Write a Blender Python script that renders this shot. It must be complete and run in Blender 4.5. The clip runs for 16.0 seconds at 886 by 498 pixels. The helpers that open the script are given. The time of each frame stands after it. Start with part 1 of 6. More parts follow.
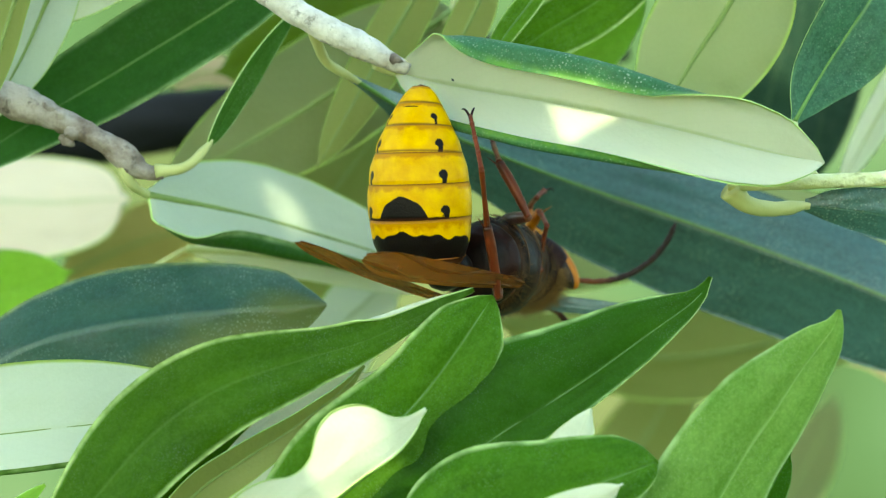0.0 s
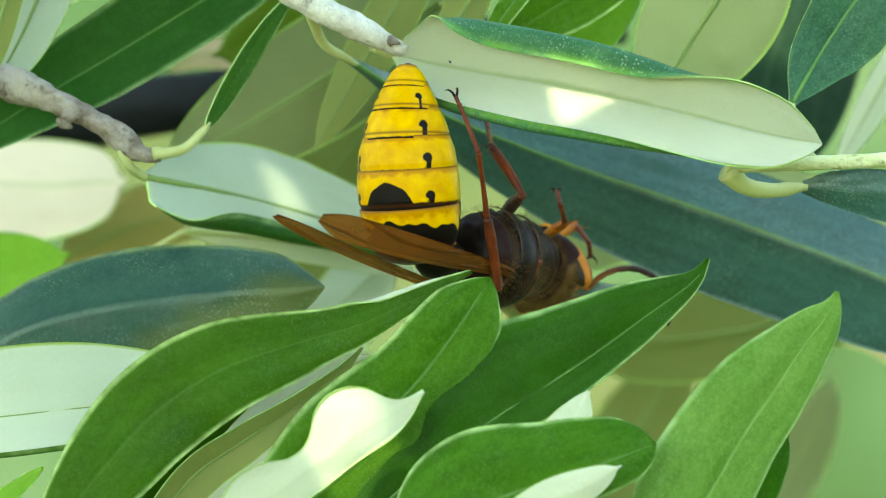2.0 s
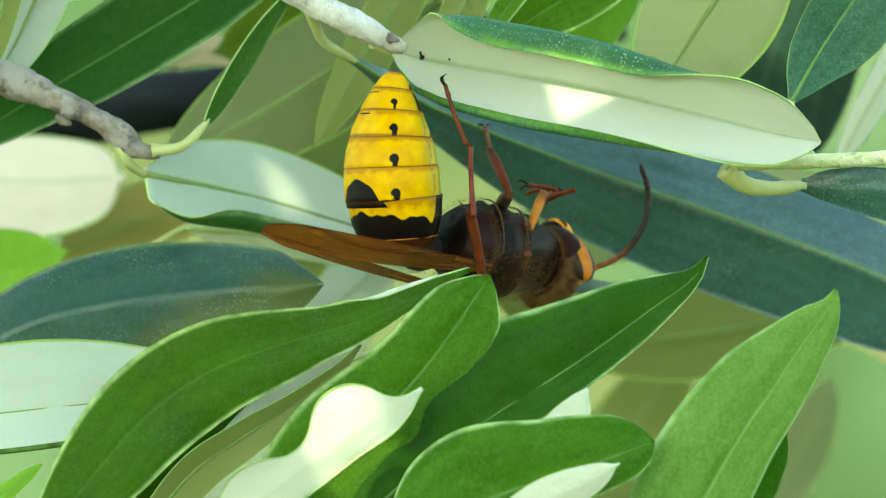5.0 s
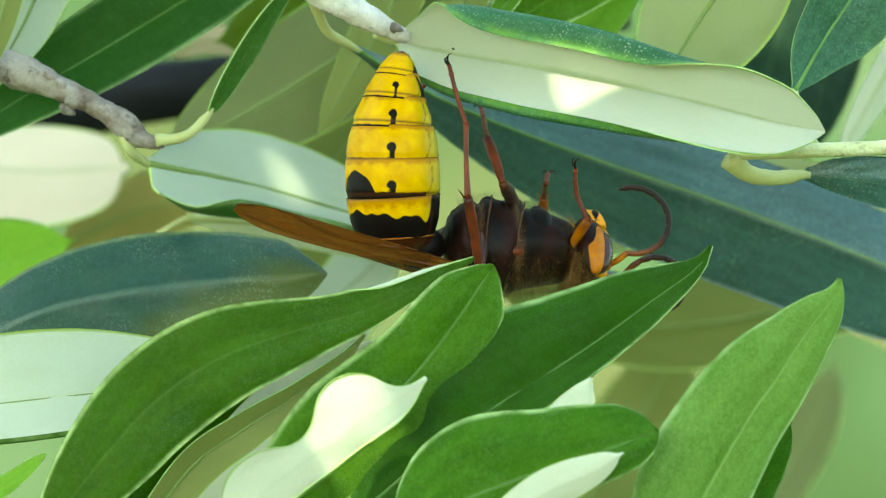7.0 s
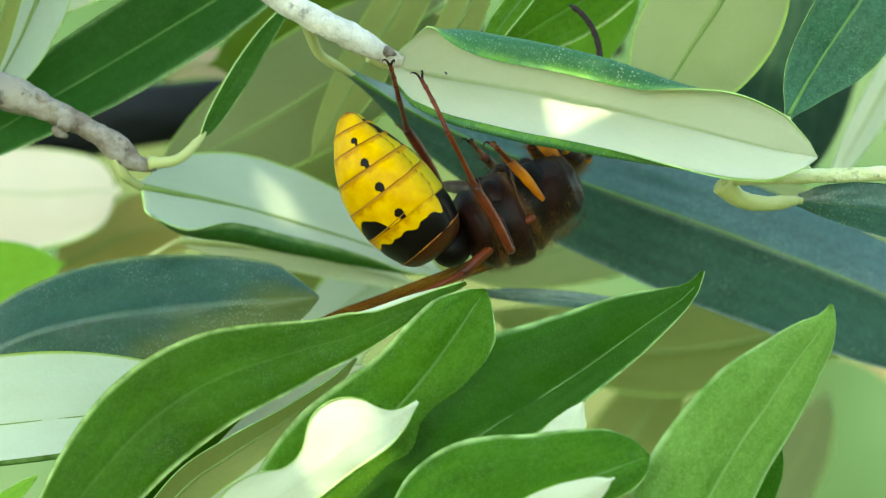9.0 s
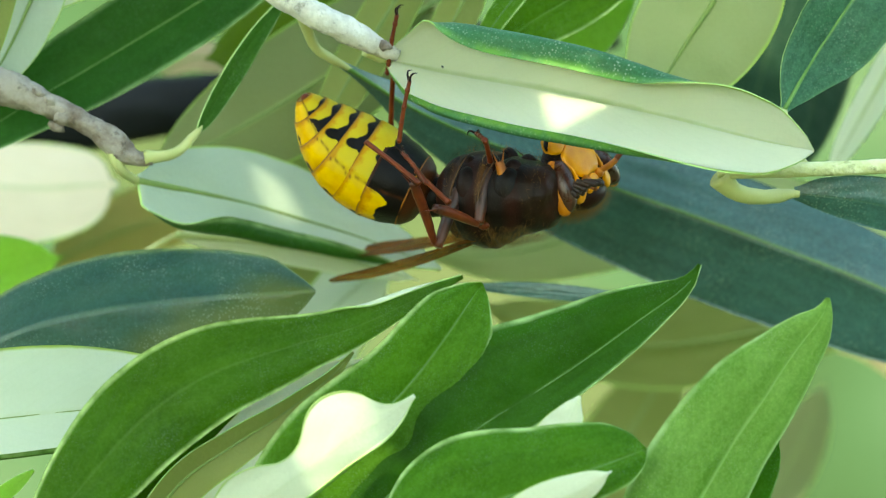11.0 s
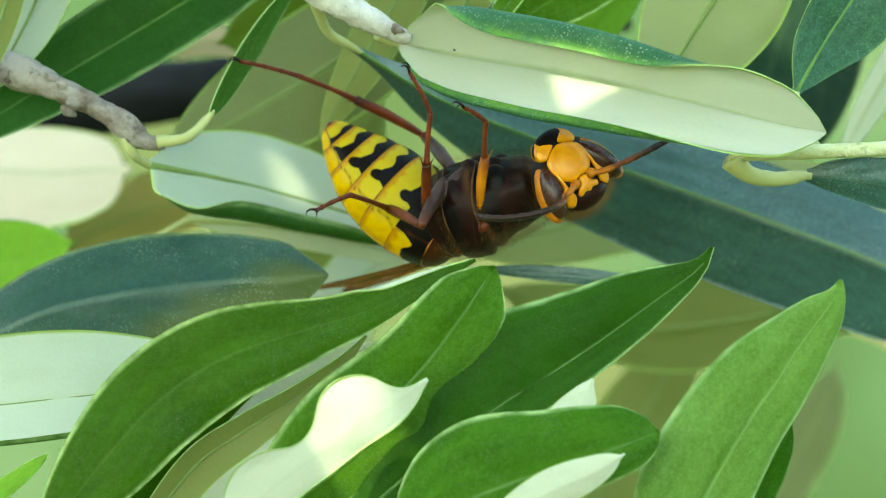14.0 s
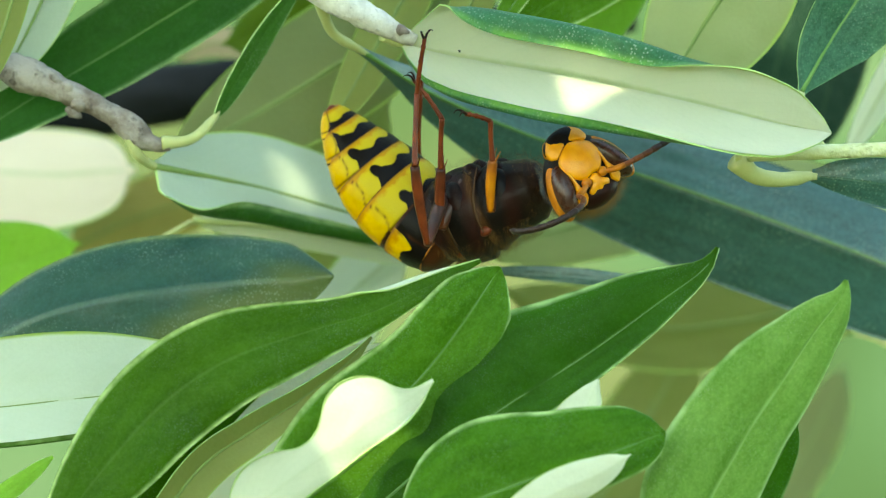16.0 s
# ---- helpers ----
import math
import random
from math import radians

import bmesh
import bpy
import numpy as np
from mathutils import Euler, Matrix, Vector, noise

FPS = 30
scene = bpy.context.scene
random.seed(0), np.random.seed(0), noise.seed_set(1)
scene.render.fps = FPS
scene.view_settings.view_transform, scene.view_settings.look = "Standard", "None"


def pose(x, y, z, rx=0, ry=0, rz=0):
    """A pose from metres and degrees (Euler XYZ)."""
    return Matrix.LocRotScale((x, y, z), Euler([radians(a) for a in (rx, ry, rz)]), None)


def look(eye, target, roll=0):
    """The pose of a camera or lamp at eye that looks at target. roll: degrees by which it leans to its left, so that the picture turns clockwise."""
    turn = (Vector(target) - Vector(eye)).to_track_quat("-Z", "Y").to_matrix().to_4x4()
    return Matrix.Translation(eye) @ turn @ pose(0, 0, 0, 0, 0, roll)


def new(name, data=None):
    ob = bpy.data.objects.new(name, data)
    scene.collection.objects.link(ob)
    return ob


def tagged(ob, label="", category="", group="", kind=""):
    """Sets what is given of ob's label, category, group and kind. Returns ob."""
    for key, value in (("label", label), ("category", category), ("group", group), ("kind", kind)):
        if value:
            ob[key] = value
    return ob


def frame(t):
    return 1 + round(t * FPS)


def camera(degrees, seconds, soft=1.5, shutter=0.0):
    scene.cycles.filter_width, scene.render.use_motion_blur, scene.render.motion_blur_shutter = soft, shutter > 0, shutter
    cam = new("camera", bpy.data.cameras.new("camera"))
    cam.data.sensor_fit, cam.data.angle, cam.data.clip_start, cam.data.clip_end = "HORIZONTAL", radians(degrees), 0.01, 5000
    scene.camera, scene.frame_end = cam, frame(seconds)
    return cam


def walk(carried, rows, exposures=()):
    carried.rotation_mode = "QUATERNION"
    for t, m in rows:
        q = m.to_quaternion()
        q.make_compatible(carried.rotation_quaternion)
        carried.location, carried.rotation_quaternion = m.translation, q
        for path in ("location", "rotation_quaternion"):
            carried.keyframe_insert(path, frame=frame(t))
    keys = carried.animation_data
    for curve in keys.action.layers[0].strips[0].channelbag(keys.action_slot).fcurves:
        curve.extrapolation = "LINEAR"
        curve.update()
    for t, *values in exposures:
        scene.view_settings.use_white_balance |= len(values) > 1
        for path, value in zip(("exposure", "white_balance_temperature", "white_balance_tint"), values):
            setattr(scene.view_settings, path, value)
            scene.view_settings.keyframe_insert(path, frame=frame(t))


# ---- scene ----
# light
EXPOSURE, KELVIN, TINT = 2.60, 8500, -16.0
SKY = 0.15
SUN, SUN_UP, SUN_TURN = 1.3, 46.0, 215.0
# the backdrop's own emission, in place of daylight on far foliage
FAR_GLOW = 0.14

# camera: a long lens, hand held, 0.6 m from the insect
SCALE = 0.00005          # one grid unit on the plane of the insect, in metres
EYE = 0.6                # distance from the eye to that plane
cam = camera(7.476, 16.0, soft=1.2, shutter=0.0)
cam.data.dof.use_dof = True
cam.data.dof.focus_distance = EYE + 0.002
cam.data.dof.aperture_fstop = 30.0


def aim(dx, dy, roll):
    """The camera's pose when its aim has swayed by dx, dy grid units."""
    return pose(0, -EYE, 0, 90 + math.degrees(dy * SCALE / EYE), 0, math.degrees(dx * SCALE / EYE)) @ pose(0, 0, 0, 0, 0, roll)


walk(cam, [
    (0, aim(0.0, 0.0, 0.00)),
    (0.5, aim(-9.5, 8.8, 0.04)),
    (1, aim(11.3, -40.0, -0.11)),
    (1.5, aim(-15.2, 27.4, 0.08)),
    (2, aim(-4.1, -31.7, -0.08)),
    (2.5, aim(-1.8, -22.0, -0.03)),
    (3, aim(-7.8, -10.0, -0.08)),
    (3.5, aim(2.9, -49.7, -0.16)),
    (3.7, aim(-7.4, -32.9, -0.05)),
    (5.8, aim(-9.0, -38.0, 0.10)),
    (6, aim(-23.6, -17.8, 0.19)),
    (6.5, aim(-11.8, -30.2, 0.06)),
    (7, aim(0.9, -55.0, 0.00)),
    (7.5, aim(-11.1, -23.5, -0.01)),
    (8, aim(-14.6, 2.3, 0.08)),
    (8.5, aim(-11.1, -12.1, 0.22)),
    (9, aim(-13.1, -12.1, 0.25)),
    (9.5, aim(-35.1, 5.8, 0.23)),
    (9.7, aim(-19.1, -5.4, 0.25)),
    (11.8, aim(-22.3, -24.2, 0.16)),
    (12, aim(-27.4, 3.2, 0.25)),
    (12.5, aim(18.5, -50.4, -0.09)),
    (13, aim(-16.0, -40.5, 0.10)),
    (13.5, aim(-9.7, 2.1, -0.01)),
    (14, aim(3.1, -52.7, -0.02)),
    (14.5, aim(-20.4, -6.4, 0.23)),
    (15, aim(9.8, -43.7, -0.01)),
    (15.5, aim(-9.0, -27.7, 0.01)),
    (16, aim(12.5, -51.0, -0.11)),
], exposures=[(0.0, EXPOSURE, KELVIN, TINT), (16.0, EXPOSURE, KELVIN, TINT)])


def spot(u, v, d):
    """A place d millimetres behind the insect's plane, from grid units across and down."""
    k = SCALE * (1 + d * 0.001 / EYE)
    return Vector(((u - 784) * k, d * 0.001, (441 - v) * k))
# world and sun
world = bpy.data.worlds.new("world")
scene.world = world
world.use_nodes = True
wn = world.node_tree.nodes
sky = wn.new("ShaderNodeTexSky")
sky.sky_type = "NISHITA"
sky.sun_disc = False
sky.sun_elevation, sky.sun_rotation = radians(SUN_UP), radians(SUN_TURN)
wn["Background"].inputs[1].default_value = SKY
world.node_tree.links.new(sky.outputs[0], wn["Background"].inputs[0])
sun = new("sun", bpy.data.lights.new("sun", "SUN"))
sun.data.energy, sun.data.angle, sun.data.color = SUN, radians(0.6), (1.0, 0.95, 0.86)
toward = Vector((math.sin(radians(SUN_TURN)) * math.cos(radians(SUN_UP)), math.cos(radians(SUN_TURN)) * math.cos(radians(SUN_UP)), math.sin(radians(SUN_UP))))
sun.matrix_basis = look(toward, (0, 0, 0))


# ---- materials ----
class Nodes:
    """A small hand for node materials."""

    def __init__(self, name):
        self.mat = bpy.data.materials.new(name)
        self.mat.use_nodes = True
        self.tree = self.mat.node_tree
        self.bsdf = self.tree.nodes["Principled BSDF"]
        self.out = self.tree.nodes["Material Output"]

    def add(self, kind, **values):
        n = self.tree.nodes.new(kind)
        for k, v in values.items():
            if k in n.inputs:
                n.inputs[k].default_value = v
        return n

    def link(self, a, b):
        self.tree.links.new(a, b)

    def math(self, op, a, b=0.0):
        n = self.tree.nodes.new("ShaderNodeMath")
        n.operation = op
        for i, x in enumerate((a, b)):
            if isinstance(x, (int, float)):
                n.inputs[i].default_value = x
            else:
                self.link(x, n.inputs[i])
        return n.outputs[0]

    def ramp(self, x, stops):
        n = self.tree.nodes.new("ShaderNodeValToRGB")
        while len(n.color_ramp.elements) < len(stops):
            n.color_ramp.elements.new(0.5)
        for e, (p, c) in zip(n.color_ramp.elements, stops):
            e.position = p
            e.color = (*c, 1) if len(c) == 3 else c
        self.link(x, n.inputs[0])
        return n.outputs[0]

    def mix(self, f, a, b):
        n = self.tree.nodes.new("ShaderNodeMix")
        n.data_type = "RGBA"
        for s, x in ((n.inputs[0], f), (n.inputs[6], a), (n.inputs[7], b)):
            if isinstance(x, (int, float)):
                s.default_value = x
            elif isinstance(x, tuple):
                s.default_value = (*x, 1)
            else:
                self.link(x, s)
        return n.outputs[2]

    def noise(self, scale, detail=3.0, rough=0.5, vector=None):
        n = self.add("ShaderNodeTexNoise", Scale=scale, Detail=detail, Roughness=rough)
        self.link(vector or self.coords(), n.inputs["Vector"])
        return n.outputs[0]

    def coords(self):
        if "where" not in self.tree.nodes:
            self.tree.nodes.new("ShaderNodeTexCoord").name = "where"
        return self.tree.nodes["where"].outputs["Object"]

    def uv(self):
        self.coords()
        s = self.tree.nodes.new("ShaderNodeSeparateXYZ")
        self.link(self.tree.nodes["where"].outputs["UV"], s.inputs[0])
        return s.outputs[0], s.outputs[1]

    def bump(self, h, strength, distance):
        n = self.add("ShaderNodeBump", Strength=strength, Distance=distance)
        self.link(h, n.inputs["Height"])
        self.link(n.outputs[0], self.bsdf.inputs["Normal"])
        return n.outputs[0]

    def finish(self, color, rough=0.5, metal=0.0, spec=0.5):
        for key, x in (("Base Color", color), ("Roughness", rough), ("Metallic", metal), ("Specular IOR Level", spec)):
            s = self.bsdf.inputs[key]
            if isinstance(x, (int, float)):
                s.default_value = x
            elif isinstance(x, tuple):
                s.default_value = (*x, 1)
            else:
                self.link(x, s)
        return self.mat


def translucent(k, color, amount, normal=None):
    """Lets part of the light through a thin leaf or wing."""
    tr = k.add("ShaderNodeBsdfTranslucent")
    if isinstance(color, tuple):
        tr.inputs[0].default_value = (*color, 1)
    else:
        k.link(color, tr.inputs[0])
    if normal:
        k.link(normal, tr.inputs["Normal"])
    m = k.add("ShaderNodeMixShader")
    m.inputs[0].default_value = amount
    k.link(k.bsdf.outputs[0], m.inputs[1])
    k.link(tr.outputs[0], m.inputs[2])
    k.link(m.outputs[0], k.out.inputs[0])


def leaf_top(name, dark, light, glow, rough=0.42, through_light=0.3, spec=0.22, rim_share=0.9, rim_tint=(0.34, 0.50, 0.22), speck=0.16, speck_scale=5200.0, felt=0.10, dry=None, rib_share=0.12):
    k = Nodes(name)
    u, v = k.uv()
    a = k.math("ABSOLUTE", v)
    stretch = k.add("ShaderNodeCombineXYZ")
    k.link(k.math("MULTIPLY", u, 3.5), stretch.inputs[0])
    k.link(k.math("MULTIPLY", v, 5.0), stretch.inputs[1])
    far = k.add("ShaderNodeObjectInfo")
    k.link(k.math("MULTIPLY", far.outputs["Random"], 40.0), stretch.inputs[2])
    blot = k.math("ADD", k.math("MULTIPLY", k.noise(1.0, 4, 0.6, stretch.outputs[0]), 0.6), k.math("MULTIPLY", k.noise(140, 3), 0.4))
    base = k.mix(k.ramp(blot, [(0.34, (0, 0, 0)), (0.66, (1, 1, 1))]), dark, light)
    base = k.mix(k.ramp(k.noise(900, 2, 0.6), [(0.45, (0, 0, 0)), (0.75, (0.25, 0.25, 0.25))]), base, tuple(min(1, 1.6 * c + 0.02) for c in light))
    base = k.mix(k.ramp(k.noise(3200, 3, 0.7), [(0.42, (0, 0, 0)), (0.72, (0.34, 0.34, 0.34))]), base, tuple(min(1, 2.0 * c + 0.02) for c in light))
    # tan towards the tip: where the sky's gloss fades, put into the colour
    if dry:
        place = k.math("ADD", k.math("MULTIPLY", u, 0.9), k.math("ADD", k.math("MULTIPLY", v, 0.35), k.math("MULTIPLY", k.noise(180, 3), 0.35)))
        base = k.mix(k.ramp(place, [(0.78, (0, 0, 0)), (1.05, (0.9, 0.9, 0.9))]), base, dry)
    # pale scales, thick towards the margins
    vor = k.add("ShaderNodeTexVoronoi", Scale=speck_scale)
    k.link(k.coords(), vor.inputs["Vector"])
    dots = k.ramp(k.math("ADD", vor.outputs["Distance"], k.math("MULTIPLY", k.noise(2500, 3, 0.7), 0.5)), [(0.36, (1, 1, 1)), (0.62, (0, 0, 0))])
    patch = k.ramp(k.noise(230, 3), [(0.46, (0, 0, 0)), (0.64, (1, 1, 1))])
    base = k.mix(k.math("MULTIPLY", k.math("MULTIPLY", dots, k.math("ADD", patch, k.math("MULTIPLY", a, 0.5))), speck), base, (0.46, 0.56, 0.42))
    # side veins, and the pale line along the middle
    w = k.math("SINE", k.math("ADD", k.math("MULTIPLY", u, 110.0), k.math("MULTIPLY", a, -26.0)))
    vein = k.math("MULTIPLY", k.ramp(w, [(0.86, (0, 0, 0)), (1.0, (1, 1, 1))]), 0.12)
    base = k.mix(vein, base, tuple(min(1, 1.5 * c + 0.02) for c in light))
    wob = k.math("ADD", a, k.math("MULTIPLY", k.math("SUBTRACT", k.noise(500, 2), 0.5), 0.05))
    rib = k.ramp(wob, [(0.012, (rib_share, rib_share, rib_share)), (0.05, (0, 0, 0))])
    base = k.mix(rib, base, (0.20, 0.34, 0.11))
    rim = k.ramp(wob, [(0.88, (0, 0, 0)), (0.965, (rim_share, rim_share, rim_share))])
    base = k.mix(k.math("MULTIPLY", rim, k.ramp(k.noise(520, 3, 0.6), [(0.32, (0.25, 0.25, 0.25)), (0.62, (1, 1, 1))])), base, rim_tint)
    h = k.math("ADD", k.math("MULTIPLY", k.noise(1500, 2), 0.35), k.math("SUBTRACT", k.noise(220, 2), rib))
    info = k.add("ShaderNodeObjectInfo")
    tone = k.add("ShaderNodeHueSaturation")
    k.link(k.math("ADD", k.math("MULTIPLY", info.outputs["Random"], 0.5), 0.78), tone.inputs["Value"])
    k.link(k.math("ADD", k.math("MULTIPLY", info.outputs["Random"], -0.03), 0.51), tone.inputs["Hue"])
    k.link(base, tone.inputs["Color"])
    base = tone.outputs[0]
    n = k.bump(h, 0.6, 0.0002)
    k.finish(base, k.math("ADD", k.math("MULTIPLY", k.noise(300, 2), 0.2), rough - 0.1), 0.0, spec)
    # a felt of fine scales that shows at a glancing view
    k.bsdf.inputs["Sheen Weight"].default_value = felt
    k.bsdf.inputs["Sheen Roughness"].default_value = 0.35
    k.bsdf.inputs["Sheen Tint"].default_value = (0.75, 0.9, 0.6, 1)
    translucent(k, glow, through_light, n)
    return k.mat


def leaf_under(name, dark, light, glow, through_light=0.3, rib_share=0.6):
    k = Nodes(name)
    u, v = k.uv()
    a = k.math("ABSOLUTE", v)
    base = k.mix(k.noise(120, 3), dark, light)
    base = k.mix(k.math("MULTIPLY", k.noise(3000, 2), 0.35), base, tuple(0.8 * c for c in dark))
    w = k.math("SINE", k.math("ADD", k.math("MULTIPLY", u, 90.0), k.math("MULTIPLY", a, -30.0)))
    base = k.mix(k.math("MULTIPLY", k.ramp(w, [(0.8, (0, 0, 0)), (1.0, (1, 1, 1))]), 0.05), base, (0.3, 0.42, 0.18))
    wob = k.math("ADD", a, k.math("MULTIPLY", k.math("SUBTRACT", k.noise(500, 2), 0.5), 0.06))
    rib = k.ramp(wob, [(0.02, (rib_share, rib_share, rib_share)), (0.07, (0, 0, 0))])
    base = k.mix(rib, base, (0.36, 0.44, 0.17))
    rim = k.ramp(wob, [(0.94, (0, 0, 0)), (0.985, (1, 1, 1))])
    base = k.mix(rim, base, (0.42, 0.60, 0.14))
    n = k.bump(k.math("ADD", k.noise(2400, 2), k.noise(260, 2)), 0.3, 0.00012)
    k.finish(base, 0.62, 0.0, 0.35)
    translucent(k, glow, through_light, n)
    return k.mat


def plain(name, a, b, scale, rough, depth=0.0002, spec=0.25, fine=4.0):
    k = Nodes(name)
    c = k.mix(k.noise(scale, 4), a, b)
    k.bump(k.noise(scale * fine, 3), 0.4, depth)
    return k.finish(c, rough, 0.0, spec)


TOP = leaf_top("leaf_green", (0.009, 0.044, 0.0018), (0.050, 0.145, 0.010), (0.20, 0.45, 0.02), 0.55, 0.3, 0.06, 1.0, (0.42, 0.60, 0.24), rib_share=0.36)
TOP_PALE = leaf_top("leaf_pale_green", (0.052, 0.130, 0.018), (0.120, 0.230, 0.052), (0.22, 0.50, 0.04), 0.55, 0.3, 0.08, rib_share=0.85)
# the base is bluer than the leaf: sky reflection put into the colour
TOP_BLUE = leaf_top("leaf_waxy", (0.009, 0.048, 0.036), (0.032, 0.108, 0.098), (0.05, 0.14, 0.03), 0.34, 0.06, 0.68, 0.08, (0.05, 0.12, 0.06), 0.28, 3300.0, 0.02)
TOP_NIGHT = leaf_top("leaf_dark_teal", (0.008, 0.042, 0.020), (0.024, 0.085, 0.044), (0.05, 0.14, 0.03), 0.45, 0.08, 0.22, 0.3, (0.10, 0.2, 0.09), 0.10, 3800.0, 0.02, rib_share=0.36)
TOP_DARK = leaf_top("leaf_glossy_green", (0.005, 0.027, 0.0012), (0.026, 0.086, 0.005), (0.20, 0.45, 0.02), 0.5, 0.3, 0.07, 1.0, (0.42, 0.60, 0.24), 0.14)
# sky gloss painted as a blue base that turns tan at the tip
TOP_SAGE = leaf_top("leaf_sage", (0.006, 0.045, 0.062), (0.034, 0.105, 0.082), (0.20, 0.32, 0.06), 0.36, 0.3, 0.5, 0.8, (0.34, 0.42, 0.16), 0.6, 3800.0, 0.02, (0.13, 0.15, 0.045))
TOP_TEAL = leaf_top("leaf_teal_green", (0.016, 0.075, 0.034), (0.036, 0.13, 0.066), (0.10, 0.30, 0.06), 0.45, 0.2, 0.25, 0.7, (0.16, 0.38, 0.05), 0.5, 3300.0, 0.04)
# darkened leaf green: deep shade is put into the colour
TOP_SHADE = leaf_top("leaf_shade_dark", (0.006, 0.024, 0.014), (0.015, 0.045, 0.028), (0.04, 0.10, 0.03), 0.5, 0.15, 0.12, 0.3)
TOP_LIME = leaf_top("leaf_young", (0.19, 0.34, 0.04), (0.27, 0.44, 0.07), (0.45, 0.80, 0.12), 0.5, 0.5)
TOP_OLIVE = leaf_top("leaf_olive_green", (0.055, 0.100, 0.004), (0.095, 0.150, 0.008), (0.20, 0.32, 0.02), 0.5, 0.35)
UNDER = leaf_under("leaf_underside", (0.65, 0.69, 0.53), (0.76, 0.79, 0.63), (0.62, 0.70, 0.18), 0.34, rib_share=0.12)
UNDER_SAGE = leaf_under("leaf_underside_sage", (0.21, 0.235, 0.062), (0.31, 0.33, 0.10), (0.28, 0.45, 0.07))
# brighter, warmer copy of UNDER: sunlight on and through the leaf, put into colour
UNDER_GLOW = leaf_under("leaf_underside_painted_sun", (0.80, 0.80, 0.64), (0.90, 0.90, 0.76), (0.98, 0.86, 0.22), 0.48)
UNDER_COOL = leaf_under("leaf_underside_silver", (0.48, 0.55, 0.44), (0.60, 0.66, 0.55), (0.62, 0.70, 0.28), 0.3, 0.2)
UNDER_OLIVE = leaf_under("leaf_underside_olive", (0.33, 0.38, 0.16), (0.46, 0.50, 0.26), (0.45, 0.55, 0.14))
TOP_DEEP = leaf_top("leaf_deep_green", (0.010, 0.052, 0.005), (0.027, 0.098, 0.012), (0.10, 0.30, 0.03), 0.5, 0.3, 0.12)
RIB_TOP = plain("leaf_rib_top", (0.07, 0.17, 0.03), (0.16, 0.29, 0.08), 500, 0.5)
# cream raised in albedo, in place of sun that doesn't reach this leaf
UNDER_CREAM = leaf_under("leaf_underside_cream", (0.72, 0.60, 0.45), (0.82, 0.71, 0.55), (0.90, 0.80, 0.55))
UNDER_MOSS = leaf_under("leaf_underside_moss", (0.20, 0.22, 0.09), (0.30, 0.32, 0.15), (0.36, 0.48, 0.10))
UNDER_GOLD = leaf_under("leaf_underside_golden", (0.38, 0.31, 0.09), (0.50, 0.42, 0.15), (0.5, 0.45, 0.1))
UNDER_DRY = leaf_under("dry_leaf", (0.36, 0.27, 0.15), (0.52, 0.42, 0.28), (0.5, 0.4, 0.2))
EDGE_DARK = plain("leaf_edge_dark", (0.04, 0.10, 0.05), (0.08, 0.16, 0.07), 400, 0.5)
EDGE = plain("leaf_edge", (0.38, 0.56, 0.15), (0.55, 0.74, 0.30), 400, 0.5)
RIB = plain("leaf_rib", (0.32, 0.38, 0.13), (0.44, 0.50, 0.22), 500, 0.5)
RIB_SAGE = plain("leaf_rib_sage", (0.17, 0.25, 0.07), (0.24, 0.32, 0.10), 500, 0.5)
STALK = plain("leaf_stalk", (0.36, 0.38, 0.14), (0.52, 0.53, 0.26), 300, 0.5)


def bark(name, dark, light, moss):
    k = Nodes(name)
    u, v = k.uv()
    c = k.mix(k.ramp(k.noise(380, 5, 0.65), [(0.35, (0, 0, 0)), (0.62, (1, 1, 1))]), dark, light)
    c = k.mix(k.ramp(k.noise(800, 4, 0.7), [(0.56, (0, 0, 0)), (0.68, (0.8, 0.8, 0.8))]), c, tuple(0.4 * x for x in dark))
    c = k.mix(k.ramp(k.noise(70, 2), [(0.5, (0, 0, 0)), (0.75, (0.5, 0.5, 0.5))]), c, moss)
    k.bump(k.math("ADD", k.noise(420, 4, 0.7), k.noise(1600, 2)), 0.6, 0.0003)
    return k.finish(c, 0.75, 0.0, 0.3)


BARK = bark("twig_bark", (0.44, 0.40, 0.36), (0.69, 0.65, 0.60), (0.48, 0.48, 0.30))
BARK_BROWN = bark("twig_bark_brown", (0.16, 0.12, 0.10), (0.39, 0.34, 0.31), (0.22, 0.20, 0.14))
BARK_GREEN = bark("twig_bark_green", (0.48, 0.50, 0.24), (0.66, 0.66, 0.46), (0.46, 0.50, 0.18))
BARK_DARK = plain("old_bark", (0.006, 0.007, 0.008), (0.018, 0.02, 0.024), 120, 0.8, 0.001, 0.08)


# ---- building ----
def mesh_from(name, bm, materials, parent=None, smooth=True):
    me = bpy.data.meshes.new(name)
    bm.normal_update()
    bm.to_mesh(me)
    bm.free()
    for m in materials:
        me.materials.append(m)
    if smooth:
        me.polygons.foreach_set("use_smooth", [True] * len(me.polygons))
    ob = new(name, me)
    ob.parent = parent
    return ob


def part(name, bm, material, parent, label=""):
    ob = mesh_from(name, bm, material if isinstance(material, (list, tuple)) else [material], parent)
    return tagged(ob, label)


def thing(name, place, label, category, group="", kind=""):
    ob = new(name)
    ob.empty_display_size = 0.003
    ob.matrix_basis = Matrix.Translation(place)
    return tagged(ob, label, category, group, kind)


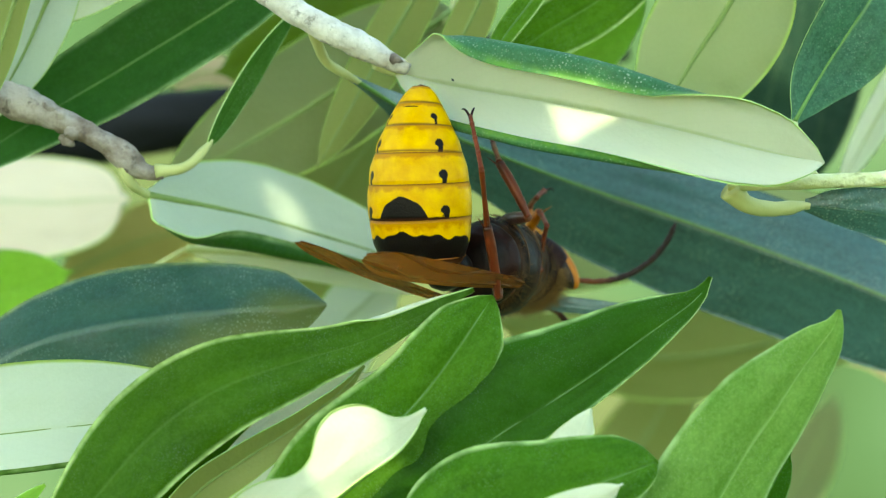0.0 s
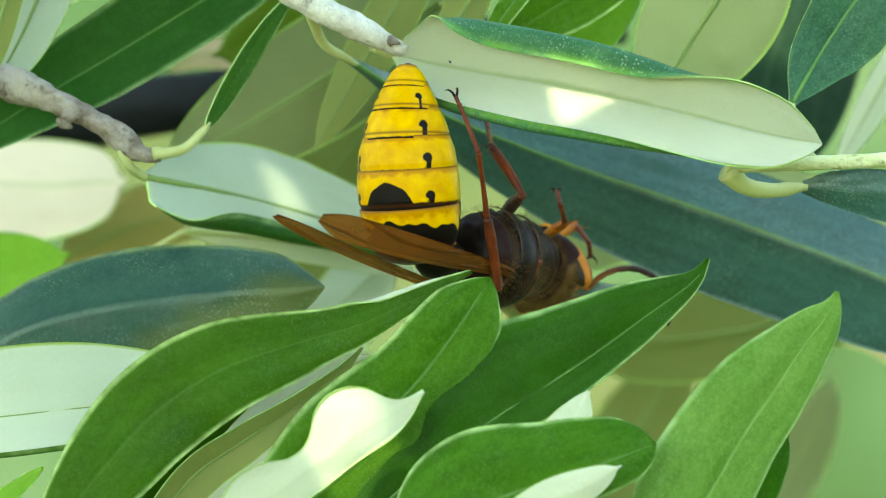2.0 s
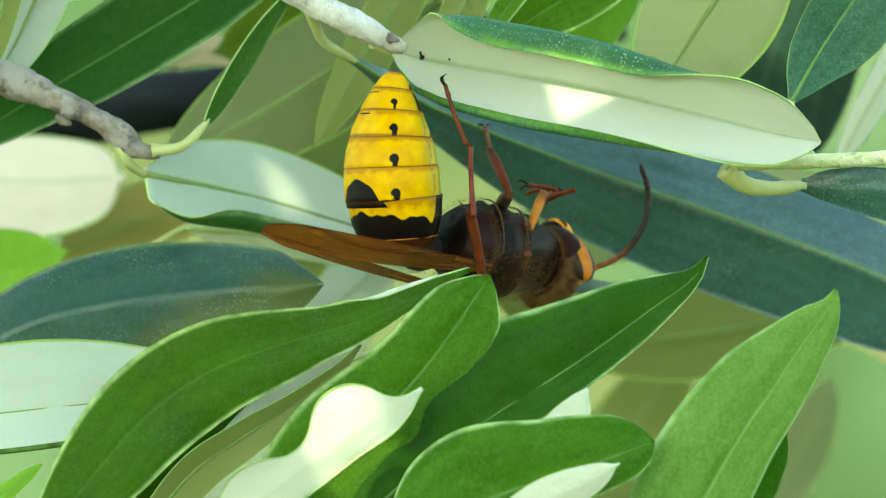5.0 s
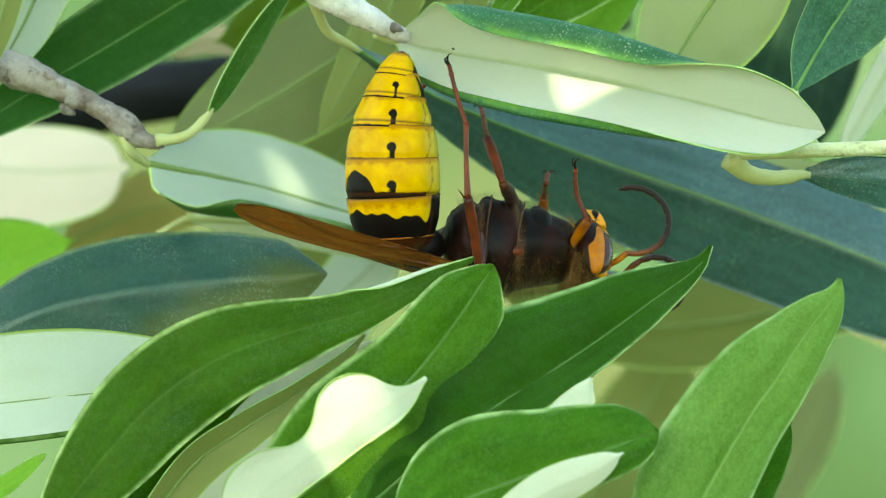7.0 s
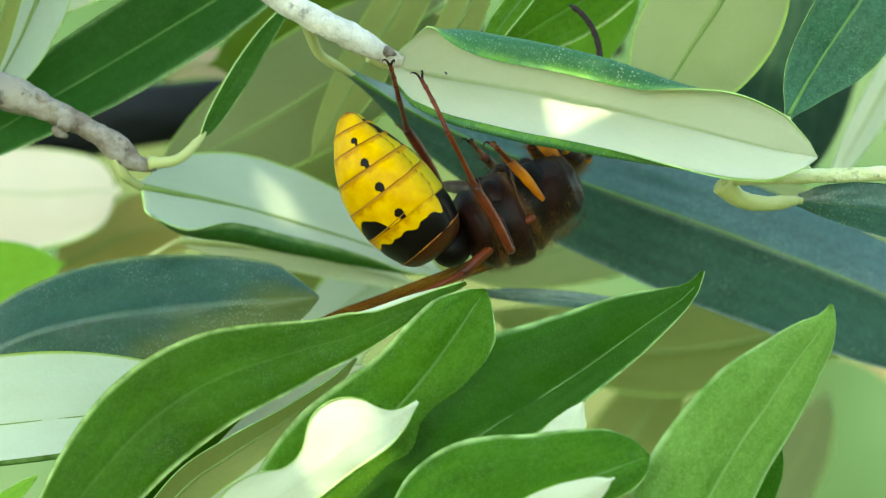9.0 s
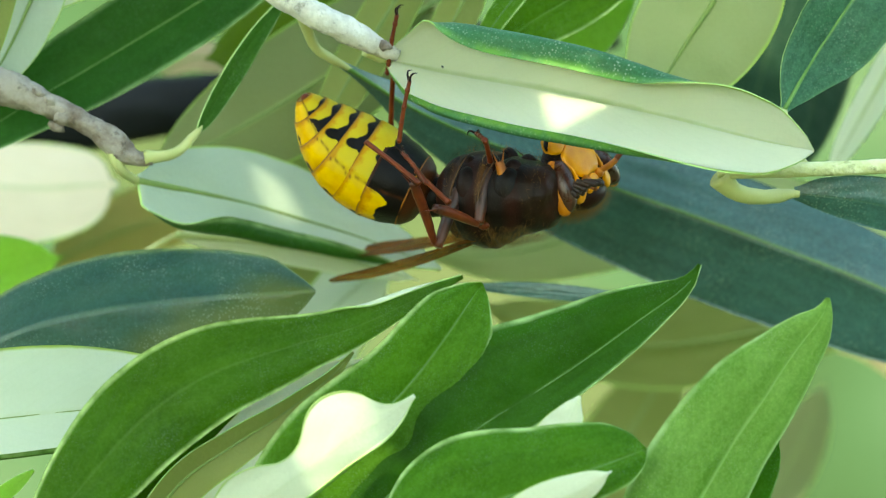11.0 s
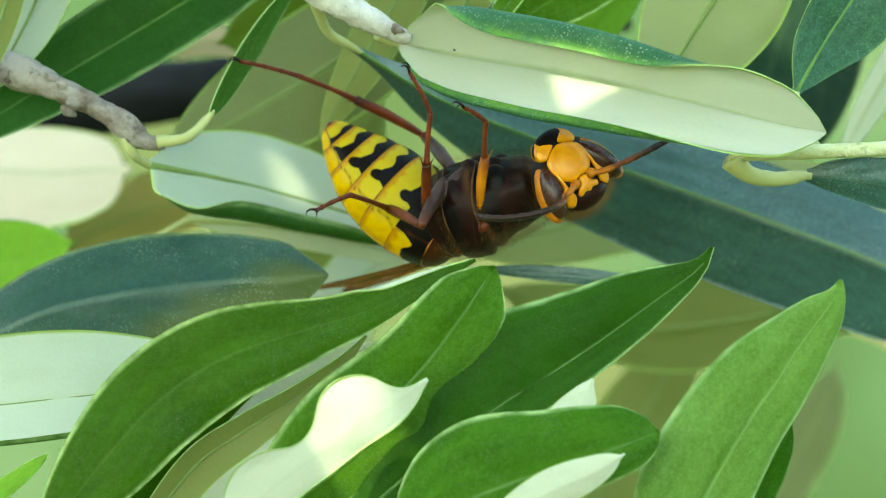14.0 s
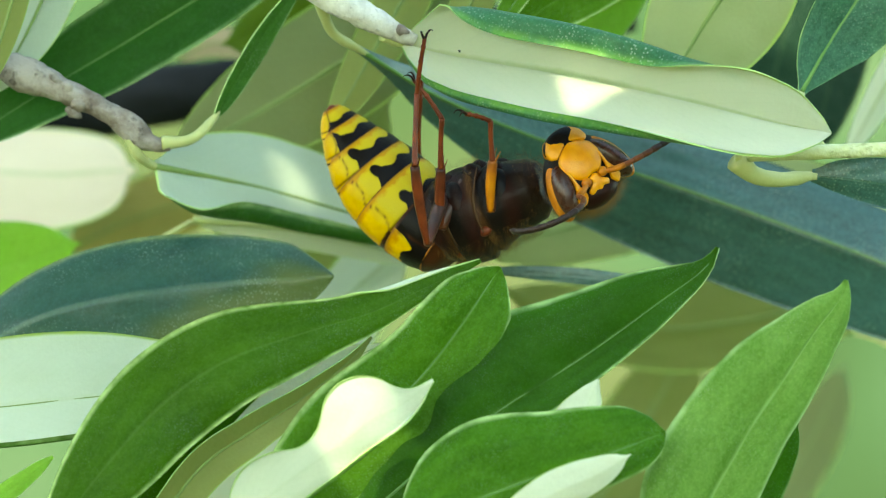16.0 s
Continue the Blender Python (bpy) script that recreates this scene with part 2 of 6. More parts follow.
def glide(points, n):
    """n places along a smooth curve through points."""
    p = [Vector(q) for q in points]
    p = [2 * p[0] - p[1], *p, 2 * p[-1] - p[-2]]
    lengths = [(p[i + 1] - p[i]).length for i in range(1, len(p) - 2)]
    total, out = sum(lengths), []
    for j in range(n):
        x, i = total * j / (n - 1), 0
        while i < len(lengths) - 1 and x > lengths[i]:
            x -= lengths[i]
            i += 1
        t = min(1.0, x / lengths[i])
        a, b, c, d = p[i:i + 4]
        out.append(0.5 * (2 * b + (c - a) * t + (2 * a - 5 * b + 4 * c - d) * t * t + (3 * b - a - 3 * c + d) * t ** 3))
    return out


def tube(points, radii, n=30, sides=12, rough=0.0, seed=0.0):
    """A tapered, slightly uneven round stem through points."""
    bm = bmesh.new()
    lay = bm.loops.layers.uv.new("UVMap")
    path = glide(points, n)
    side = None
    rings = []
    for i, p in enumerate(path):
        t = (path[min(i + 1, n - 1)] - path[max(i - 1, 0)]).normalized()
        if side is None:
            side = t.orthogonal().normalized()
        side = (side - t * side.dot(t)).normalized()
        up = t.cross(side)
        x = i / (n - 1) * (len(radii) - 1)
        k = min(int(x), len(radii) - 2)
        r = radii[k] + (radii[k + 1] - radii[k]) * (x - k)
        ring = []
        for j in range(sides):
            a = 2 * math.pi * j / sides
            q = r * (1 + rough * noise.noise(Vector((i * 0.45, j * 0.7, seed))))
            ring.append(bm.verts.new(p + q * (math.cos(a) * side + math.sin(a) * up)))
        rings.append(ring)
    for i in range(n - 1):
        for j in range(sides):
            f = bm.faces.new((rings[i][j], rings[i][(j + 1) % sides], rings[i + 1][(j + 1) % sides], rings[i + 1][j]))
            for loop, uvw in zip(f.loops, ((i, j), (i, j + 1), (i + 1, j + 1), (i + 1, j))):
                loop[lay].uv = (uvw[0] / (n - 1), uvw[1] / sides)
    for ring, order in ((rings[0], -1), (rings[-1], 1)):
        bm.faces.new(ring[::order])
    return bm


VIEWED = Vector((0, -1, 0))


def share(widths, s):
    """A smooth run through evenly spaced half widths."""
    n = len(widths) - 1
    i = min(int(s * n), n - 1)
    t = s * n - i
    a, b, c, d = widths[max(i - 1, 0)], widths[i], widths[i + 1], widths[min(i + 2, n)]
    return max(2.0, 0.5 * (2 * b + (c - a) * t + (2 * a - 5 * b + 4 * c - d) * t * t + (3 * b - a - 3 * c + d) * t ** 3))


def blade(points, left, right, roll, fold, peak, curl, ripple, seed, top_seen, end=1.0, blunt=0.6):
    """A leaf blade of real thickness along points: half widths left and right of its run in grid units, roll about the run,
    fold of both halves towards the upper face, curl of the two margins, and the share of the length at which it is widest."""
    n, m = 44, 33
    path = glide(points, n)
    bm = bmesh.new()
    lay = bm.loops.layers.uv.new("UVMap")
    b = blunt
    a = b * peak / (1 - peak)
    tops, lows = [], []
    for i, p in enumerate(path):
        s = i / (n - 1)
        t = (path[min(i + 1, n - 1)] - path[max(i - 1, 0)]).normalized()
        side = t.cross(VIEWED).normalized()
        r0, r1 = roll if isinstance(roll, tuple) else (roll, roll)
        side = Matrix.Rotation(radians(r0 + (r1 - r0) * s), 3, t) @ side
        normal = side.cross(t) * (1 if top_seen else -1)
        se = min(max(s * end / 0.965, 0.0001), 0.9999)
        prof = (se / peak) ** a * ((1 - se) / (1 - peak)) ** b
        prof = max(prof, 0.075 * min(1.0, (1.02 - s) / 0.055))      # small horny point
        spans = [share(side_w, s) if isinstance(side_w, tuple) else side_w * prof for side_w in (left, right)]
        if isinstance(left, tuple):
            if left[-1] > 15 and s > 0.88:              # rounded end and rounded base
                spans = [max(2.5, x * math.sqrt(max(0.0, 1 - ((s - 0.88) / 0.12) ** 2))) for x in spans]
            if left[0] > 40 and s < 0.09:
                spans = [max(8.0, x * math.sqrt(max(0.0, 1 - ((0.09 - s) / 0.09) ** 2))) for x in spans]
        up, low = [], []
        for j in range(m):
            q = 2 * j / (m - 1) - 1
            w = spans[1 if q > 0 else 0] * SCALE
            c = curl[1] if q > 0 else curl[0]
            if isinstance(c, tuple):
                g = math.exp(-abs((s - c[1]) / c[2]) ** 3)
                start = c[3]
                c = c[0] * g
            else:
                start = 0.62
            steps = max(1, abs(j - m // 2))
            x = z = ang = 0.0
            for g in range(steps):
                mid = (g + 0.5) / (m // 2)
                e = min(1.0, max(0.0, (mid - start) / min(0.3, 0.8 * (1 - start))))
                ang = radians(fold + c * (mid ** 2.5 if start == 0.62 else e * e * (3 - 2 * e)))
                x += math.cos(ang) / (m // 2) * (1 if q != 0 else 0)
                z += math.sin(ang) / (m // 2) * (1 if q != 0 else 0)
            z += ripple * abs(q) ** 2 * noise.noise(Vector((s * 4.5, q * 0.8, seed * 7.1))) + 0.03 * noise.noise(Vector((s * 9, q * 3, seed * 3.3)))
            place = p + side * (w * x * (1 if q > 0 else -1)) + normal * (w * z)
            thick = 0.00016 * (1 - 0.6 * q * q)
            face = normal * math.cos(ang) - side * (math.sin(ang) * (1 if q > 0 else -1))
            up.append(bm.verts.new(place + face * thick))
            low.append(bm.verts.new(place - face * thick))
        tops.append(up)
        lows.append(low)

    def quad(vs, uvs, slot):
        f = bm.faces.new(vs)
        f.material_index = slot
        for loop, c in zip(f.loops, uvs):
            loop[lay].uv = c

    for i in range(n - 1):
        s, s2 = i / (n - 1), (i + 1) / (n - 1)
        for j in range(m - 1):
            q, q2 = 2 * j / (m - 1) - 1, 2 * (j + 1) / (m - 1) - 1
            ring = ((s, q), (s2, q), (s2, q2), (s, q2))
            vt = (tops[i][j], tops[i + 1][j], tops[i + 1][j + 1], tops[i][j + 1])
            vl = (lows[i][j], lows[i + 1][j], lows[i + 1][j + 1], lows[i][j + 1])
            flip = 1 if not top_seen else -1
            quad(vt[::flip], ring[::flip], 0)
            quad(vl[::-flip], ring[::-flip], 1)
        for j in (0, m - 1):
            e = (tops[i][j], tops[i + 1][j], lows[i + 1][j], lows[i][j])
            flip = (1 if j else -1) * (-1 if not top_seen else 1)
            quad(e[::flip], ((s, 1), (s2, 1), (s2, 1), (s, 1)), 2)
    for i, flip in ((0, 1), (n - 1, -1)):
        for j in range(m - 1):
            e = (tops[i][j], tops[i][j + 1], lows[i][j + 1], lows[i][j])
            quad(e[::flip], ((0, 1),) * 4, 2)
    return bm, path


LEAVES = []


def leaf(branch, run, left, right, roll=0, fold=12, peak=0.45, curl=(0, 0), ripple=0.12, top_seen=True, top=None, under=None, stalk=(), label="", rib=1.0, end=1.0, blunt=0.6, thick=1.0):
    """One olive leaf on a branch. run: grid places from base to tip; stalk: places from the twig to the base."""
    seed = len(LEAVES) + 1
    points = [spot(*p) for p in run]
    bm, path = blade(points, left, right, roll, fold, peak, curl, ripple, seed, top_seen, end, blunt)
    ob = part("leaf", bm, [top or TOP, under or UNDER, EDGE_DARK if top is TOP_BLUE else EDGE], branch, label)
    LEAVES.append(ob)
    away = VIEWED * (-1 if top_seen and rib <= 1 else 1)
    line = [p + away * (0.00015 if top_seen else 0.0002) for p in path[:-2]]
    if rib:
        skin = RIB_TOP if top_seen else RIB if under in (None, UNDER, UNDER_GLOW) else RIB_SAGE
        wide = 0.00014 if top_seen else 0.00036
        part("midrib", tube(line, [wide * rib, 0.5 * wide * rib, 0.33 * wide * rib, 0.00004], 26, 8), skin, ob, "raised midrib")
    if stalk:
        pts = [spot(*p) for p in stalk] + [points[0], points[0] + (points[1] - points[0]) * 0.15]
        part("petiole", tube(pts, [thick * r for r in (0.0007, 0.0005, 0.00045, 0.0004, 0.0002)], 20, 10, 0.12, seed), STALK, ob, "yellow-green leaf stalk")
    return ob


def twig(branch, run, radii, material=None, label="", seed=0.0, rough=0.30):
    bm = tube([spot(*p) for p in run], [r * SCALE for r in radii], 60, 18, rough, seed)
    return part("twig", bm, material or BARK, branch, label)


# ---- the place ----
def sheet(name, corners, material, label, category):
    bm = bmesh.new()
    bm.faces.new([bm.verts.new(c) for c in corners])
    ob = mesh_from(name, bm, [material], None, False)
    return tagged(ob, label, category, "", "structure")


soil = plain("soil", (0.10, 0.08, 0.05), (0.12, 0.14, 0.06), 6, 0.9, 0.01, 0.1)
sheet("ground", [(-400, -400, -1.5), (400, -400, -1.5), (400, 400, -1.5), (-400, 400, -1.5)], soil, "dry brown and green orchard ground", "ground")


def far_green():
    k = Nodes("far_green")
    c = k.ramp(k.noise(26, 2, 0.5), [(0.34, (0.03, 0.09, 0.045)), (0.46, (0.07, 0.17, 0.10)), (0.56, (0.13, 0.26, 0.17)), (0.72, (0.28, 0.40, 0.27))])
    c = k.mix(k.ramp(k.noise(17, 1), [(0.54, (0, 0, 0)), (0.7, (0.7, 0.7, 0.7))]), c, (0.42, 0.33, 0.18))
    # the sheet emits its colour instead of being lit
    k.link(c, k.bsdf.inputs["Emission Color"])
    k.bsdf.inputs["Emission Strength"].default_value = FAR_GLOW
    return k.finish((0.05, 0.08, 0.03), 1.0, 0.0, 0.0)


sheet("backdrop", [(-0.5, 0.55, -0.4), (0.5, 0.55, -0.4), (0.5, 0.55, 0.4), (-0.5, 0.55, 0.4)], far_green(), "soft green foliage far behind, glowing by itself", "foliage")


def canopy():
    """Unseen foliage added overhead, between the sun and the branch, with gaps aimed to let a few sunbeams through."""
    bm = bmesh.new()
    side = toward.cross(Vector((0, 0, 1))).normalized()
    up = side.cross(toward)
    # each gap is aimed at a spot that should catch sun
    gaps = [(spot(*g), r) for g, r in (((992, 238, 2), -0.00045), ((1085, 252, 2), 0.0), ((625, 805, -10), 0.0025), ((520, 400, 26), 0.0004))]
    flat = [(Vector((g.dot(side), g.dot(up))), r) for g, r in gaps]
    for i in range(-26, 27):
        for j in range(-18, 19):
            x = (i + random.uniform(-0.4, 0.4)) * 0.003
            y = (j + random.uniform(-0.4, 0.4)) * 0.003
            c = side * x + up * y + toward * (0.13 + random.uniform(0, 0.05))
            if c.z < 0.05:
                continue
            a = random.uniform(0, math.pi)
            w = (math.cos(a) * side + math.sin(a) * up + toward * random.uniform(-0.5, 0.5)).normalized()
            v = (w.cross(toward) + toward * random.uniform(-0.4, 0.4)).normalized()
            n = w.cross(v)
            length, half = random.uniform(0.006, 0.012), random.uniform(0.0022, 0.0035)
            run = Vector((w.dot(side), w.dot(up))) * length
            near = Vector((x, y))
            if any(min((near + run * q - g).length for q in (-1, -0.5, 0, 0.5, 1)) < r + half for g, r in flat):
                continue
            ring = [(-length, 0), (-0.4 * length, -half), (0.4 * length, -half), (length, 0), (0.4 * length, half), (-0.4 * length, half)]
            top = [bm.verts.new(c + w * q + v * r + n * (0.0006 + 0.05 * abs(r))) for q, r in ring]
            low = [bm.verts.new(c + w * q + v * r + n * 0.05 * abs(r)) for q, r in ring]
            bm.faces.new(top)
            bm.faces.new(low[::-1])
            for g in range(6):
                bm.faces.new((top[g], low[g], low[(g + 1) % 6], top[(g + 1) % 6]))
    ob = mesh_from("olive_canopy", bm, [TOP], None, False)
    return tagged(ob, "unseen olive foliage added overhead to shade the branch", "foliage", "", "stuff")


canopy()


def lower_foliage():
    """Unseen foliage added below, beside and behind the camera, to keep the ground's light off the branch."""
    bm = bmesh.new()
    for i in range(5200):
        turn, rise = random.uniform(0, 2 * math.pi), math.asin(random.uniform(-1.0, 0.12))
        far = random.uniform(0.35, 0.95)
        c = Vector((math.cos(turn) * math.cos(rise), math.sin(turn) * math.cos(rise), math.sin(rise))) * far
        if math.hypot(c.x, c.z) < 0.16 or (c.y > 0.2 and c.z > -0.2):
            continue
        w = Vector((random.gauss(0, 1), random.gauss(0, 1), random.gauss(0, 0.5))).normalized()
        v = w.orthogonal().normalized()
        v = (Matrix.Rotation(random.uniform(0, 6.28), 3, w) @ v)
        n = w.cross(v)
        length, half = random.uniform(0.022, 0.036), random.uniform(0.006, 0.009)
        ring = [(-length, 0), (-0.4 * length, -half), (0.4 * length, -half), (length, 0), (0.4 * length, half), (-0.4 * length, half)]
        top = [bm.verts.new(c + w * q + v * r + n * (0.0006 + 0.05 * abs(r))) for q, r in ring]
        low = [bm.verts.new(c + w * q + v * r + n * 0.05 * abs(r)) for q, r in ring]
        bm.faces.new(top)
        bm.faces.new(low[::-1])
        for g in range(6):
            bm.faces.new((top[g], low[g], low[(g + 1) % 6], top[(g + 1) % 6]))
    ob = mesh_from("olive_foliage", bm, [TOP], None, False)
    return tagged(ob, "unseen olive foliage added below and around to block ground light", "foliage", "", "stuff")


lower_foliage()

# ---- branches and leaves ----
front = thing("olive_branch", spot(500, 1060, -10), "olive spray with broad glossy green leaves in front", "olive branch", "olive branches")



def on(branch):
    """Things built at their places in the world, hung under a branch's own point."""
    inv = branch.matrix_basis.inverted()
    for ob in branch.children:
        ob.matrix_basis = inv


twig(front, [(-260, 1180, -6), (60, 1080, -8), (420, 1050, -8), (760, 1050, -8), (1100, 1040, -6), (1330, 1000, -4)], [26, 24, 22, 19, 15, 10], None, "grey twig below the leaves", 1.3)
# long leaf with its margin turned over near the tip
leaf(front, [(70, 1010, -9), (170, 880, -9), (275, 765, -8), (390, 688, -8), (525, 640, -7), (640, 606, -6), (730, 566, -5), (838, 513, -4)], (25, 56, 78, 90, 92, 84, 66, 46, 42, 30, 4), (25, 62, 84, 92, 92, 84, 70, 48, 30, 16, 3), -6, 6, 0.42, ((165, 0.87, 0.10, 0.60), -55), 0.06, True, TOP_DARK, UNDER, [(90, 1085, -8)], "long glossy green olive leaf", 0.0)
leaf(front, [(240, 1010, -4), (340, 880, -4), (430, 815, -4), (520, 757, -3), (600, 695, -3), (645, 647, -3)], (10, 30, 36, 38, 38, 36, 32, 26, 20, 12, 4), (10, 34, 44, 46, 44, 40, 34, 28, 20, 12, 3), 14, -26, 0.5, (10, 10), 0.1, False, TOP, UNDER_SAGE, [(300, 1065, -8)], "narrow grey-green leaf showing its underside", 0.7)
# stays in shade here; its pale material stands in for direct sun
leaf(front, [(330, 880, -2.5), (430, 795, -2.5), (530, 733, -2.5), (600, 692, -2.5), (664, 660, -2.5)], (6, 8, 12, 18, 26, 34, 38, 40, 34, 18, 3), (10, 22, 30, 36, 42, 46, 46, 42, 32, 18, 3), 0, 4, 0.5, (6, 6), 0.1, False, TOP, UNDER_GLOW, [(290, 1060, -8), (300, 960, -4)], "pale leaf underside behind a narrow leaf, sunlight put into its colour", 0.4)
# dark leaf added for the shadow between the long and the narrow leaf
leaf(front, [(210, 1000, -2), (310, 870, -2), (400, 800, -2), (490, 742, -2), (560, 700, -2)], (10, 30, 34, 36, 36, 34, 30, 24, 18, 10, 3), (10, 26, 30, 32, 32, 30, 28, 24, 18, 10, 3), 10, 8, 0.5, (10, 10), 0.1, True, TOP_DARK, UNDER, [(270, 1065, -8)], "narrow dark green leaf added as a shadow gap", 0.0)
leaf(front, [(450, 1010, -5), (540, 905, -5), (632, 815, -5), (735, 715, -5), (808, 620, -5), (872, 524, -4)], (24, 64, 90, 106, 112, 106, 96, 88, 82, 66, 34), (20, 54, 74, 84, 92, 94, 90, 86, 82, 66, 34), 8, 12, 0.55, (-44, -26), 0.06, True, TOP, UNDER, [(470, 1055, -8)], "broad green olive leaf with a pale midrib", 1.2)
leaf(front, [(400, 990, -11), (480, 915, -11), (570, 850, -11), (640, 800, -11), (700, 765, -10), (754, 724, -10)], (15, 54, 70, 62, 38, 44, 80, 86, 62, 16, 4), (15, 48, 60, 62, 60, 58, 56, 52, 42, 24, 3), 12, 3, 0.6, (-15, (-150, 0.45, 0.5, 0.66)), 0.25, False, TOP, UNDER, [(400, 1055, -8)], "curled leaf showing its pale sunlit underside", 0.0)
leaf(front, [(700, 1010, -11), (800, 950, -11), (900, 910, -12), (1000, 876, -12), (1080, 849, -12), (1164, 817, -11)], (30, 80, 120, 140, 142, 132, 116, 104, 92, 76, 56), (30, 50, 65, 70, 70, 66, 62, 58, 54, 48, 40), -6, 6, 0.5, (-62, -40), 0.06, True, TOP, UNDER, [(640, 1055, -8)], "rounded green olive leaf", 1.3)
leaf(front, [(850, 1000, -14), (960, 930, -14), (1045, 890, -14), (1103, 856, -14)], 40, 36, 10, 10, 0.5, (5, 5), 0.1, False, TOP, UNDER, [(840, 1050, -8)], "small leaf showing its pale underside", 0.0)
leaf(front, [(640, 960, -5), (760, 860, -5), (880, 772, -5), (960, 722, -5), (1050, 663, -5), (1150, 590, -5), (1232, 530, -5), (1258, 490, -5)], (40, 90, 125, 145, 152, 148, 126, 102, 74, 34, 3), (30, 48, 56, 58, 58, 55, 50, 45, 38, 22, 3), -6, 10, 0.5, (-50, 10), 0.05, True, TOP_DARK, UNDER, [(600, 1052, -8)], "pointed dark green olive leaf", 1.25)
leaf(front, [(1150, 1090, -6), (1220, 975, -7), (1275, 880, -7), (1320, 802, -7), (1370, 730, -7), (1420, 652, -7), (1474, 580, -7), (1485, 548, -7)], (30, 80, 115, 132, 130, 124, 115, 102, 70, 38, 3), (30, 60, 75, 80, 76, 71, 68, 62, 54, 38, 3), 6, 10, 0.45, (-58, -50), 0.06, True, TOP_PALE, UNDER, [(1190, 1030, -6)], "upright green olive leaf with a pale midrib", 0.0)
leaf(front, [(1300, 1010, 2), (1340, 910, 2), (1400, 800, 2)], 40, 40, 20, 10, 0.45, (5, 6), 0.08, True, TOP, UNDER, [(1280, 1012, -4)], "green olive leaf behind", 0.5)
leaf(front, [(955, 890, -8), (1012, 800, -8), (1046, 724, -8)], (20, 40, 52, 60, 58, 50, 46, 40, 30, 18, 3), (10, 25, 26, 22, 24, 25, 24, 18, 22, 12, 3), 0, 4, 0.5, (4, 4), 0.5, False, TOP, UNDER, [(880, 1000, -6)], "torn pale leaf end", 0.0)
leaf(front, [(-60, 960, -2), (20, 905, -2), (80, 858, -2)], (8, 14, 16, 18, 18, 18, 16, 14, 12, 8, 3), (8, 14, 16, 18, 18, 18, 16, 14, 12, 8, 3), 0, 6, 0.5, (4, 4), 0.1, True, TOP_LIME, UNDER, [(-140, 1130, -6)], "young yellow-green leaf tip", 0.0)
on(front)

upper = thing("olive_branch", spot(470, -10, 6), "pale grey olive twig bearing a leaf with its silvery underside shown", "olive branch", "olive branches")
twig(upper, [(330, -120, 12), (470, -15, 9), (560, 42, 7), (640, 82, 8), (690, 108, 9), (722, 122, 9.5)], [30, 26, 24, 23, 24, 12], None, "pale grey bark", 2.1, 0.16)
part("blemish", tube([spot(798, 139, 8.75), spot(803, 141, 8.65), spot(807, 144, 8.75)], [0.0001, 0.00022, 0.0001], 10, 10, 0.4, 3.0), BARK_DARK, upper, "small dark blemish on the leaf")
part("bud", tube([spot(690, 100, 9), spot(700, 105, 8.2), spot(712, 108, 8.6)], [0.0003, 0.0005, 0.0004, 0.0001], 12, 12, 0.4, 6.0), BARK_BROWN, upper, "pale leaf scar")
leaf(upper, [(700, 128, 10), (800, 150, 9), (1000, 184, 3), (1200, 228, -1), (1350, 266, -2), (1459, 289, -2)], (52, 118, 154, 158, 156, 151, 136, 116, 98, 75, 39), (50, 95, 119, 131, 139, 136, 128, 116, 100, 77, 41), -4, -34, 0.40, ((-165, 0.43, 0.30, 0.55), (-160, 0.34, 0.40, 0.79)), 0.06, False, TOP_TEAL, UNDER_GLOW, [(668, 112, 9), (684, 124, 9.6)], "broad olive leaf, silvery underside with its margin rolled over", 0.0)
leaf(upper, [(616, 134, 13), (770, 226, 24), (980, 312, 28), (1200, 388, 28), (1400, 460, 27), (1600, 540, 26), (1880, 670, 26)], (6, 24, 56, 86, 104, 114, 118, 112, 100, 80, 50), (6, 20, 56, 100, 134, 152, 158, 154, 140, 110, 60), -4, -25, 0.47, (-6, -8), 0.06, True, TOP_BLUE, UNDER, [(552, 44, 7.5), (575, 106, 11)], "large dark waxy blue-green olive leaf", 1.7, 1.0, 0.9)
on(upper)

side = thing("olive_branch", spot(0, 165, 12), "grey knobbly olive twig with hanging leaves", "olive branch", "olive branches")
twig(side, [(-160, 90, 14), (0, 168, 13), (120, 218, 12), (200, 262, 12), (250, 302, 12), (290, 308, 12)], [27, 23, 24, 32, 22, 19, 24, 9], BARK_BROWN, "grey-brown knobbly bark", 3.7)
for u, v, r in ((108, 206, 0.8), (128, 236, 1.0), (118, 250, 0.7), (196, 262, 0.7), (88, 190, 0.6)):
    part("bud", tube([spot(u - 12, v - 8, 11.6), spot(u, v, 11.3), spot(u + 14, v + 8, 11.6)], [0.0003 * r, 0.0007 * r, 0.0006 * r, 0.0001], 12, 12, 0.5, u), BARK_BROWN, side, "grey bud scar")
leaf(side, [(262, 345, 15), (420, 376, 22), (560, 414, 26), (680, 452, 27), (800, 500, 27)], (12, 60, 86, 100, 108, 105, 95, 80, 60, 35, 3), (70, 120, 126, 122, 118, 110, 100, 86, 68, 40, 3), -28, -4, 0.32, (4, (-165, 0.50, 0.44, 0.54)), 0.06, False, TOP_DEEP, UNDER_COOL, [(212, 275, 12), (230, 322, 12)], "olive leaf with pale underside and a dark rolled margin", 1.0, 1.0, 0.5)
leaf(side, [(368, 258, 13), (410, 185, 14), (465, 95, 15), (530, 10, 16)], 20, 24, 30, 12, 0.45, (5, 5), 0.1, True, TOP_DEEP, UNDER, [(275, 305, 12), (330, 295, 12)], "narrow dark green leaf")
